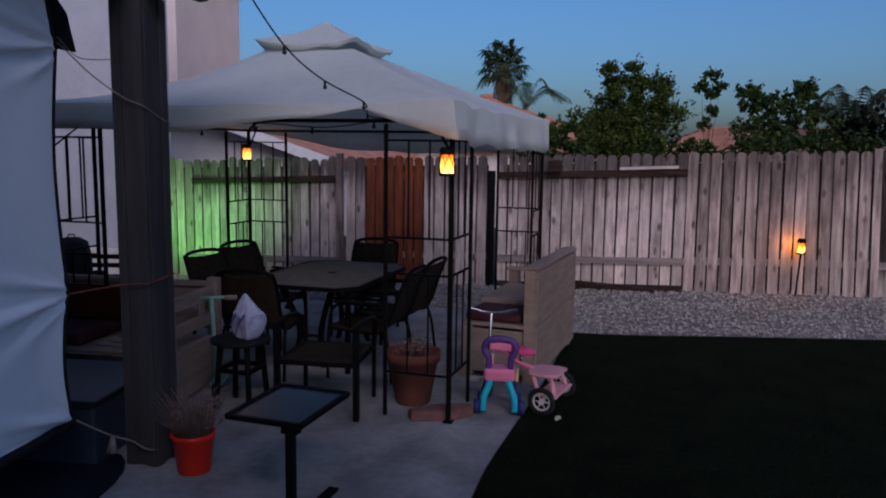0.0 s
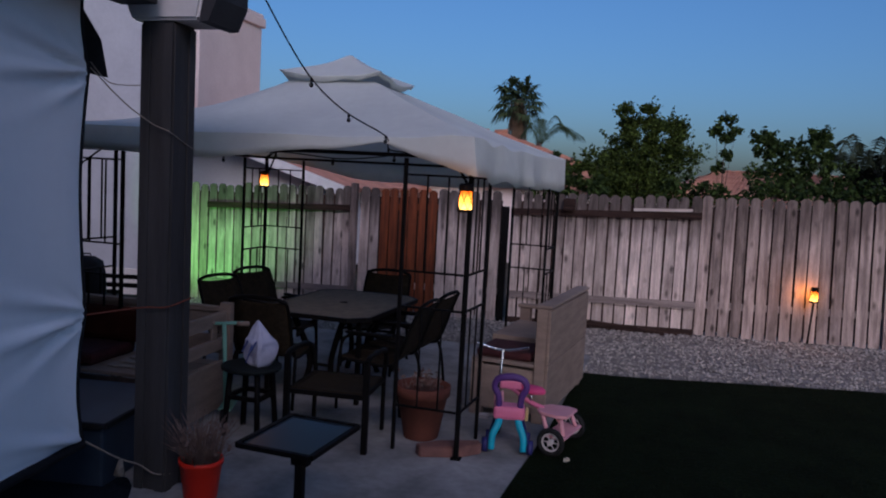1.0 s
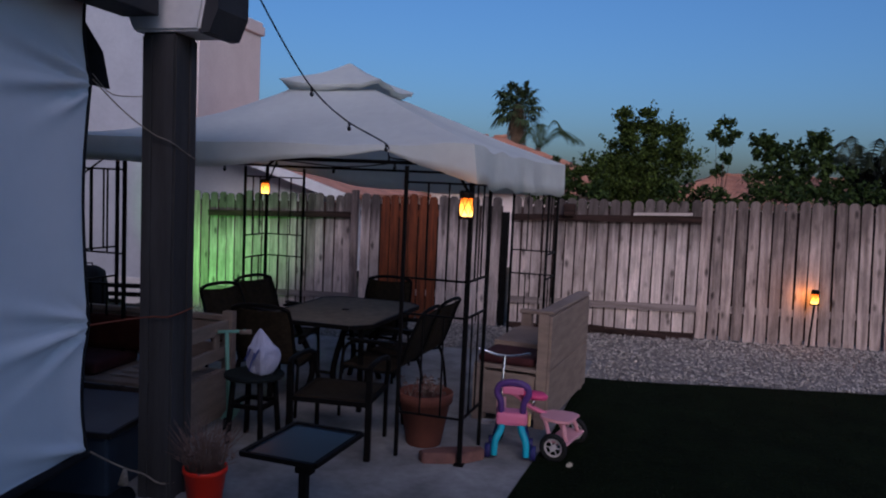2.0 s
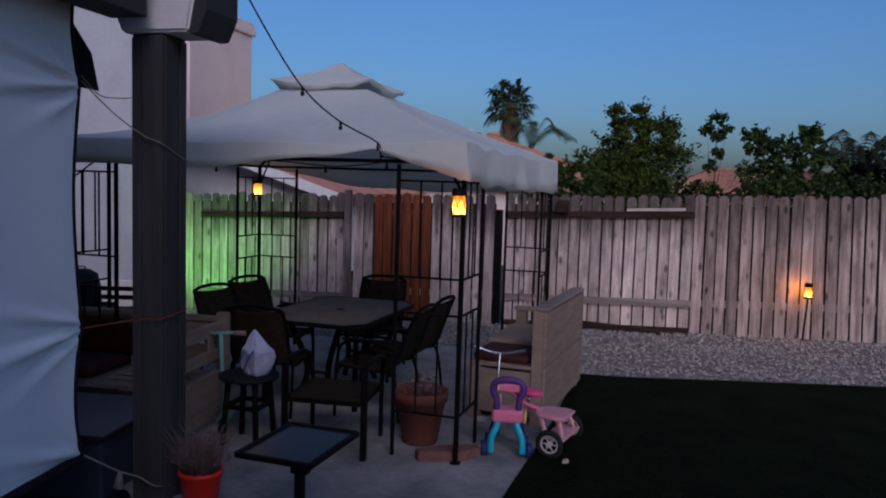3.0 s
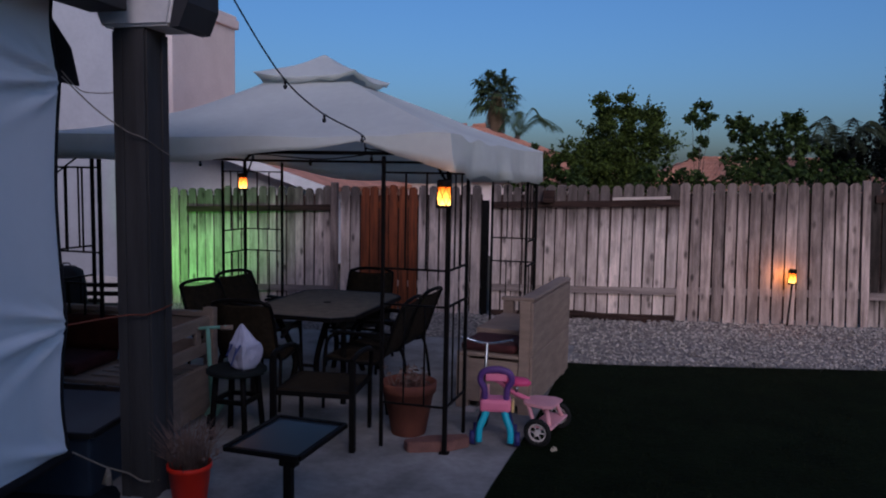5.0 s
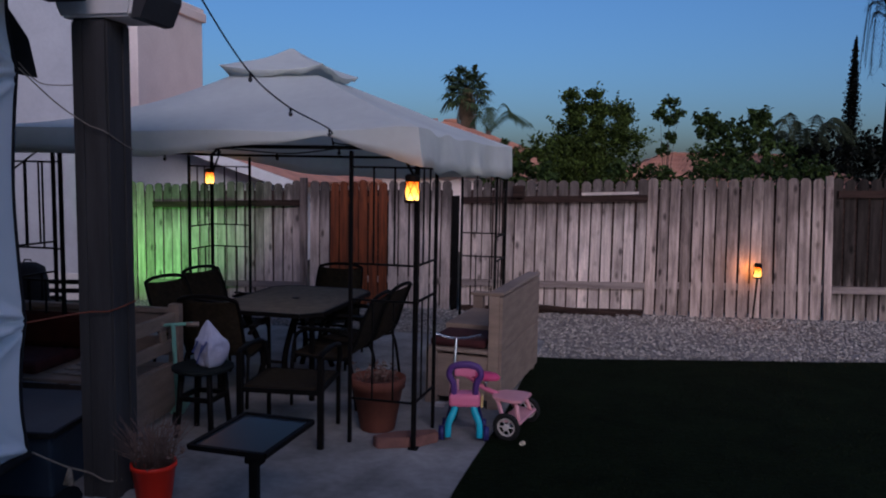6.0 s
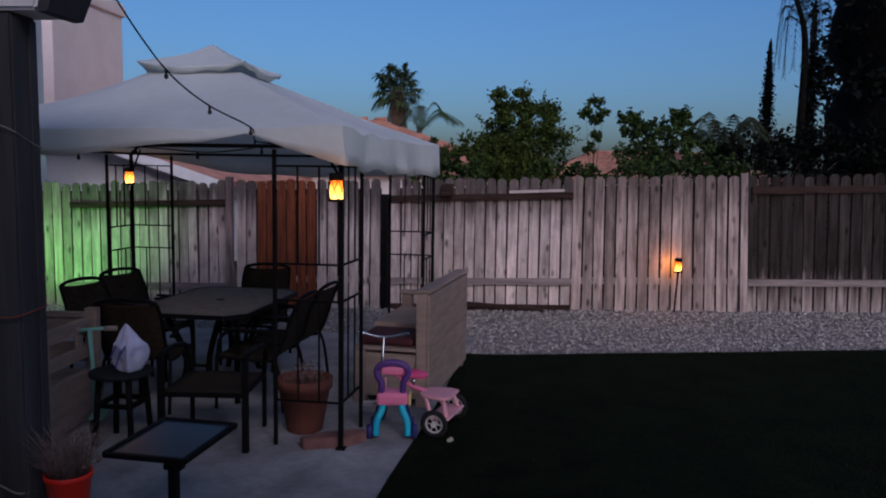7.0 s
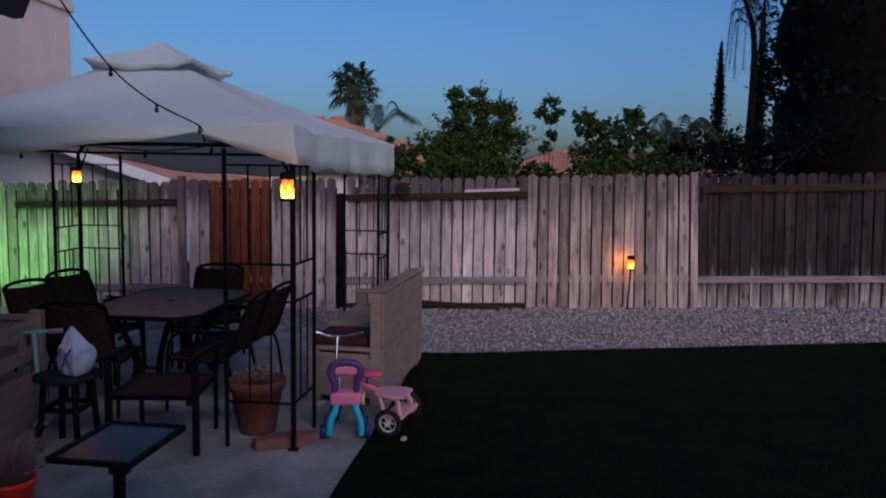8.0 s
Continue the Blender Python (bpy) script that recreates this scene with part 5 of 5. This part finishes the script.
# the tricycle points away to the left, local +y forward
t = thing("tricycle", (0.455, 0.50, 0), "pink child's tricycle with chrome handlebar and black tyres", "tricycle", turn=77)
AX = Vector((0.225, -0.974, 0))          # the turned front wheel's axle
FWD = Vector((0.974, 0.225, 0))
FW = Vector((0, 0.31, 0))
wheel(t, (-0.235, -0.20, 0.104), 0.104, 0.02, RIM, (1, 0, 0))
wheel(t, (0.235, -0.20, 0.104), 0.104, 0.02, RIM, (1, 0, 0))
wheel(t, (0, 0.31, 0.155), 0.155, 0.017, RIM, AX, 10)
bm = B()
tube(bm, [(-0.225, -0.20, 0.098), (0.225, -0.20, 0.098)], 0.012, 8)
part("axle", bm, CHROME, t)
bm = B()
box(bm, -0.19, 0.19, -0.29, -0.13, 0.118, 0.138, 0.008)
part("rear_step", bm, PALE_PINK, t)
bm = B()
v = []
outline = [(-0.12, -0.27), (0.12, -0.27), (0.145, -0.20), (0.12, -0.06), (0.06, -0.02), (-0.06, -0.02), (-0.12, -0.06), (-0.145, -0.20)]
lo, hi = [bm.verts.new((x, y, 0.250)) for x, y in outline], [bm.verts.new((x, y, 0.273)) for x, y in outline]
bm.faces.new(hi)
bm.faces.new(lo[::-1])
for i in range(8):
    bm.faces.new((lo[i], lo[(i + 1) % 8], hi[(i + 1) % 8], hi[i]))
bmesh.ops.bevel(bm, geom=list(bm.edges), offset=0.006, segments=2, affect="EDGES")
part("deck_plate", bm, PALE_PINK, t)
for x0, x1 in ((-0.10, -0.14), (0.10, 0.14)):
    for y0, y1 in ((-0.22, -0.26), (-0.08, -0.14)):
        bm = B()
        tube(bm, [(x0, y0, 0.252), (x1, y1, 0.13)], 0.016, 8)
        part("strut", bm, PALE_PINK, t)
bm = B()
tube(bm, curve([(0, -0.05, 0.262), (0, 0.08, 0.30), (0, 0.20, 0.37), (0, 0.30, 0.38)], 6), 0.019, 10)
part("frame_tube", bm, PINK, t)
bm = B()
lathe(bm, [(0.02, 0.0), (0.085, 0.008), (0.09, 0.03), (0.07, 0.05), (0.02, 0.056)], 20)
bmesh.ops.scale(bm, vec=(0.8, 1.25, 1), verts=bm.verts)
bmesh.ops.translate(bm, vec=(0, 0.055, 0.362), verts=bm.verts)
part("saddle", bm, HOT_PINK, t)
bm = B()
tube(bm, [(0, 0.055, 0.285), (0, 0.055, 0.37)], 0.014, 8)
part("seat_post", bm, CHROME, t)
for x in (-0.03, 0.03):
    bm = B()
    tube(bm, [FW + AX * x + Vector((0, 0, 0.155)), FW + AX * x * 0.9 - FWD * 0.03 + Vector((0, 0, 0.34))], 0.010, 8)
    part("fork_blade", bm, PALE_PINK, t)
bm = B()
tube(bm, curve([FW + FWD * q + Vector((0, 0, z)) for q, z in ((-0.03, 0.33), (-0.01, 0.48), (0.02, 0.60), (0.03, 0.645))], 5), 0.012, 8)
part("stem", bm, CHROME, t)
bm = B()
tube(bm, curve([FW + AX * s - FWD * r + Vector((0, 0, z)) for s, r, z in ((-0.20, 0.0, 0.685), (-0.15, -0.02, 0.67), (-0.05, -0.03, 0.645), (0.05, -0.03, 0.645), (0.15, -0.02, 0.67), (0.20, 0.0, 0.685))], 6), 0.010, 8)
part("handlebar", bm, CHROME, t, "shiny chrome handlebar")
for sx in (-1, 1):
    bm = B()
    tube(bm, [FW + AX * sx * 0.035 + Vector((0, 0, 0.155)), FW + AX * sx * 0.08 + Vector((0, 0, 0.155 + sx * 0.03))], 0.008, 6)
    bar(bm, FW + AX * sx * 0.075 + Vector((0, 0, 0.155 + sx * 0.03)), FW + AX * sx * 0.15 + Vector((0, 0, 0.155 + sx * 0.03)), 0.06, 0.024)
    part("pedal", bm, RIM, t)

t = thing("push_walker_toy", (0.295, 0.20, 0), "pink toy push walker with turquoise legs and purple handle", "toy", turn=9)
t.scale = (0.9, 0.9, 1.06)
bm = B()
tube(bm, curve([(-0.085, 0, 0.28), (-0.09, 0, 0.38), (-0.125, 0, 0.44), (-0.10, 0, 0.495), (0, 0, 0.515), (0.10, 0, 0.495), (0.125, 0, 0.44), (0.09, 0, 0.38), (0.085, 0, 0.28)], 5), 0.025, 10)
part("handle", bm, PURPLE, t, "purple arched handle")
bm = B()
box(bm, -0.125, 0.125, -0.04, 0.13, 0.225, 0.315, 0.025)
part("body", bm, PINK, t)
bm = B()
box(bm, -0.085, 0.085, -0.02, 0.012, 0.435, 0.49, 0.012)
part("handle_panel", bm, PINK, t)
bm = B()
box(bm, 0.126, 0.15, -0.03, 0.06, 0.225, 0.31, 0.012)
part("side_panel", bm, YELLOW, t, "yellow side panel")
for sx in (-1, 1):
    bm = B()
    tube(bm, curve([(sx * 0.07, 0.0, 0.25), (sx * 0.085, -0.02, 0.19), (sx * 0.12, -0.05, 0.12), (sx * 0.125, -0.06, 0.03)], 6), [0.030 - 0.0002 * i for i in range(19)], 10)
    part("front_leg", bm, TURQUOISE, t)
    bm = B()
    tube(bm, curve([(sx * 0.08, 0.10, 0.25), (sx * 0.12, 0.16, 0.12), (sx * 0.13, 0.18, 0.05)], 6), 0.026, 10)
    part("rear_leg", bm, NAVY, t)
    bm = B()
    tube(bm, [(sx * 0.155, -0.03, 0.05), (sx * 0.20, -0.03, 0.05)], 0.05, 16)
    part("wheel", bm, NAVY, t)
    bm = B()
    tube(bm, [(sx * 0.14, 0.20, 0.045), (sx * 0.18, 0.20, 0.045)], 0.045, 16)
    part("wheel", bm, NAVY, t)

# ---------------------------------------------------------------- string lights
def string_lights(name, pts, bulbs, label):
    t = thing(name, (0, 0, 0), label, "string lights")
    line = curve(pts, 10)
    b = B()
    tube(b, line, 0.005, 6)
    part("cable", b, BLACK_TAPE, t)
    for f in bulbs:
        p = line[min(len(line) - 1, int(f * len(line)))]
        b = B()
        lathe(b, [(0.008, 0.004), (0.009, -0.016), (0.007, -0.02)], 8, tuple(p))
        s = part("socket", b, BLACK_TAPE, t)
        b = B()
        lathe(b, [(0.006, -0.021), (0.013, -0.032), (0.012, -0.044), (0.004, -0.052)], 10, tuple(p))
        part("bulb", b, BULB, s, "unlit dark bulb")


string_lights("string_lights", [(-0.742, -1.9, 2.978), (-0.792, -1.55, 2.789), (-0.812, -0.95, 2.474), (-0.74, -0.55, 2.3), (-0.586, -0.2, 2.175), (-0.62, 0.05, 2.09), (-0.3, 0.3, 2.1)], (0.345, 0.515, 0.665, 0.8), "black cable string of unlit bulbs running up from the gazebo")
string_lights("string_lights", [(-0.45, 0.1, 2.09), (-1.0, 0.15, 2.02), (-1.6, 0.2, 2.05), (-2.2, 0.25, 2.0), (-3.0, 0.3, 2.05)], (0.1, 0.3, 0.5, 0.7, 0.9), "black cable string of unlit bulbs under the canopy edge")

# coloured flood light on the ground by the house
t = thing("flood_light", (-5.6, 3.43, 0.0), "small black flood light shining green on the fence", "flood light", turn=10)
bm = B()
box(bm, -0.09, 0.09, -0.05, 0.03, 0.07, 0.24, 0.012)
part("housing", bm, IRON, t)
bm = B()
bar(bm, (0, 0, 0), (0, 0, 0.08), 0.02)
part("stake", bm, IRON, t)
green = new("flood_light_beam", bpy.data.lights.new("flood_light_beam", "SPOT"))
green.data.energy, green.data.color, green.data.spot_size, green.data.spot_blend, green.data.shadow_soft_size = 150, (0.20, 1.0, 0.10), radians(88), 0.8, 0.05
green.matrix_world = look((-5.6, 3.55, 0.26), (-5.25, 5.21, 1.05))

# ---------------------------------------------------------------- fence
rnd = random.Random(61)


def picket_mesh(h, w, d=0.016):
    """A board with clipped top corners, built from its foot up."""
    b = B()
    k = 0.034
    out = [(-w / 2, 0), (w / 2, 0), (w / 2, h - k), (w / 2 - k, h), (-w / 2 + k, h), (-w / 2, h - k)]
    f, g = [b.verts.new((x, -d / 2, z)) for x, z in out], [b.verts.new((x, d / 2, z)) for x, z in out]
    b.faces.new(f)
    b.faces.new(g[::-1])
    for i in range(6):
        b.faces.new((f[i], g[i], g[(i + 1) % 6], f[(i + 1) % 6]))
    return b


PICKET_DATA = {}


def picket_data(material, w):
    key = (material.name, w)
    if key not in PICKET_DATA:
        PICKET_DATA[key] = [mesh_of("picket", picket_mesh(h, w), material) for h in (1.78, 1.795, 1.765, 1.785)]
    return PICKET_DATA[key]


def fence_section(x0, x1, front, material, rail_mat, label, pitch=0.142, post_at=None, y=FENCE_Y, top_rail=1.52, low_rail=0.40, kick=False, lean=(0.0, 0.0)):
    """One bay between posts; front: the boards are on the yard's side of the rails."""
    zc = fence_z((x0 + x1) / 2)
    f = thing("fence", ((x0 + x1) / 2, y, zc), label, "fence", "fence bays", "structure")
    cx = (x0 + x1) / 2
    slope = 0.026
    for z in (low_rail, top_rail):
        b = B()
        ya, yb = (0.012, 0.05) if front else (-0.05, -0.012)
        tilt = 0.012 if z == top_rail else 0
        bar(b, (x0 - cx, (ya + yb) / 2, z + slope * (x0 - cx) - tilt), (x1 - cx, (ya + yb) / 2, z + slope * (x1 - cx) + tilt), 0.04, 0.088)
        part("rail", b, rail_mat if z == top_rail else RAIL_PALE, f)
    if kick:
        b = B()
        bar(b, (x0 - cx, -0.03, 0.03 + slope * (x0 - cx)), (x1 - cx, -0.03, 0.03 + slope * (x1 - cx)), 0.04, 0.09)
        part("kick_board", b, rail_mat, f)
    # dark sheet added behind the pickets so that their gaps look shaded
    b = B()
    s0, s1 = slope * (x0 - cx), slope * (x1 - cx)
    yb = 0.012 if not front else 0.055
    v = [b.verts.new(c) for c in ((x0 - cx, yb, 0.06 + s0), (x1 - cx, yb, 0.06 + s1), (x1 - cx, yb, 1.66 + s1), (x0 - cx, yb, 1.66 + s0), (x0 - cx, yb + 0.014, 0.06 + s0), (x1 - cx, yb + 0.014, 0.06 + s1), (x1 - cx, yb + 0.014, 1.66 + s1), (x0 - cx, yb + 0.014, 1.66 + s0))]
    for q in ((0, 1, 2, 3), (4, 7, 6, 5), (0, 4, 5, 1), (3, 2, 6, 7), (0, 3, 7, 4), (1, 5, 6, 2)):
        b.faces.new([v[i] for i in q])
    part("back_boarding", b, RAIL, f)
    n = max(1, round((x1 - x0) / pitch))
    w = (x1 - x0) / n
    data = picket_data(material, round(w - 0.022, 3))
    for i in range(n):
        ob = new("picket", rnd.choice(data))
        ob.parent = f
        x = x0 + (i + 0.5) * w - cx
        ob.matrix_basis = pose(x + rnd.uniform(-0.002, 0.002), rnd.uniform(-0.004, 0.004), slope * x + rnd.uniform(-0.012, 0.012), rnd.uniform(-0.4, 0.4), lean[0] + (lean[1] - lean[0]) * (i + 0.5) / n + rnd.uniform(-0.4, 0.4), 0)
    for px in post_at or ():
        b = B()
        h = 1.80 if front else 1.84
        box(b, px - cx - 0.045, px - cx + 0.045, -0.105, -0.015, -0.1, h + slope * (px - cx), 0.006)
        part("post", b, rail_mat if material is PICKET_DARK else PICKET, f)
    return f


GREY = "weathered grey wooden board fence bay"
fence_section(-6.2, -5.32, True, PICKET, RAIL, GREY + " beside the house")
fence_section(-5.32, -2.98, False, PICKET_DARK_TOP, RAIL, GREY + " with rails showing", post_at=(-2.93,), top_rail=1.47, low_rail=0.30)
fence_section(-2.87, -2.56, True, PICKET_DARK_TOP, RAIL, GREY + " beside the gate")
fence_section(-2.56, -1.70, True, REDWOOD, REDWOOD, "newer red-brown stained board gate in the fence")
fence_section(-1.70, -0.80, True, PICKET_DARK_TOP, RAIL, GREY + " beside the gate")
fence_section(-0.66, 1.80, False, PICKET_DARK_TOP, RAIL, GREY + " with a sagging top rail", post_at=(), top_rail=1.53, low_rail=0.39, kick=True)
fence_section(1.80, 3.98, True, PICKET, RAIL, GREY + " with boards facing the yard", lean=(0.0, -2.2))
bm = B()
bar(bm, (4.05, FENCE_Y - 0.01, 0.0), (3.965, FENCE_Y - 0.01, 1.96), 0.085, 0.055)
solid("fence_post", bm, PICKET, "pale weathered fence post at the bay's end", "fence post", kind="structure")
bm = B()
box(bm, -0.79, -0.70, FENCE_Y - 0.03, FENCE_Y + 0.06, -0.1, 1.60, 0.005)
solid("fence_post", bm, IRON, "slim black steel gate post in the fence", "fence post", kind="structure")
fence_section(4.08, 8.6, False, PICKET_DARK, RAIL, "dark weathered fence bay with rails showing", y=FENCE_Y + 0.03, top_rail=1.60, low_rail=0.39, lean=(-2.2, -1.5))
fence_section(8.6, 12.0, True, PICKET_DARK, RAIL, "dark weathered fence bay beyond the lawn", y=FENCE_Y + 0.03)
bm = B()
bar(bm, (0.95, FENCE_Y - 0.055, fence_z(0.9) + 1.60), (1.68, FENCE_Y - 0.055, fence_z(1.6) + 1.615), 0.05, 0.035)
solid("loose_board", bm, PALE_BOARD, "pale loose board lying on the fence rail", "board")
bm = B()
bar(bm, (0.30, FENCE_Y - 0.10, fence_z(0.3) + 0.10), (1.45, FENCE_Y - 0.13, fence_z(1.4) + 0.02), 0.05, 0.06)
solid("fallen_board", bm, RAIL, "dark red-brown board lying at the fence foot", "board")
bm = B()
box(bm, 0.05, 0.20, FENCE_Y - 0.17, FENCE_Y - 0.03, 1.60, 1.76, 0.01)
solid("junction_box", bm, RAIL, "small brown box fixed to the fence", "box")

# ---------------------------------------------------------------- gravel and turf blades
SHAPES = []
for k in range(6):
    b = B()
    bmesh.ops.create_icosphere(b, subdivisions=1, radius=1)
    for v in b.verts:
        v.co *= 0.8 + 0.45 * noise.noise(v.co * 1.3 + Vector((k * 7, 0, 0)))
    b.verts.ensure_lookup_table()
    SHAPES.append((np.array([v.co[:] for v in b.verts]), [[v.index for v in f.verts] for f in b.faces]))
    b.free()
verts, faces, base = [], [], 0
rs = np.random.RandomState(7)
for _ in range(22000):
    x = rs.uniform(-6.2, 8.5)
    lo_y = lawn_back(x) + 0.02 if x > 0.6 else 3.62
    y = rs.uniform(lo_y, FENCE_Y + 0.05)
    pv, pf = SHAPES[rs.randint(6)]
    s = rs.uniform(0.009, 0.023) * np.array([rs.uniform(0.8, 1.4), rs.uniform(0.8, 1.3), rs.uniform(0.5, 0.8)])
    a = rs.uniform(0, 6.283)
    q = pv * s
    q = np.stack([q[:, 0] * math.cos(a) - q[:, 1] * math.sin(a), q[:, 0] * math.sin(a) + q[:, 1] * math.cos(a), q[:, 2]], 1)
    q += np.array([x, y, slope_z(x, y) + 0.004])
    verts += q.tolist()
    faces += [[i + base for i in f] for f in pf]
    base += len(pv)
me = bpy.data.meshes.new("gravel_stones")
me.from_pydata(verts, [], faces)
me.materials.append(PEBBLE)
tagged(new("gravel_stones", me), "loose grey and buff gravel stones along the fence", "gravel", kind="stuff")

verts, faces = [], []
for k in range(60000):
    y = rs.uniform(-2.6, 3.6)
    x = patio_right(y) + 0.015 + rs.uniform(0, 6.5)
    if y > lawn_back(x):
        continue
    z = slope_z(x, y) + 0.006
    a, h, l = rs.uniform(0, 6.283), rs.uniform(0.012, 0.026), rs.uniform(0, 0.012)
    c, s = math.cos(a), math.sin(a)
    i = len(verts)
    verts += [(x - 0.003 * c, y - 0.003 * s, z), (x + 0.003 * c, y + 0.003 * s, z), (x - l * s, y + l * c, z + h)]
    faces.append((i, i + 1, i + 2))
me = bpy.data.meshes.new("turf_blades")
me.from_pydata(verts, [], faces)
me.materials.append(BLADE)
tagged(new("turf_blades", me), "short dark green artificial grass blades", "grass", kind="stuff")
bm = B()
leaf_cloud(bm, (0.73, 0.12, 0.03), (0.015, 0.015, 0.01), 8, 0.03, rnd)
solid("fallen_petal", bm, BLOSSOM, "small pale petal scrap on the turf", "petal")
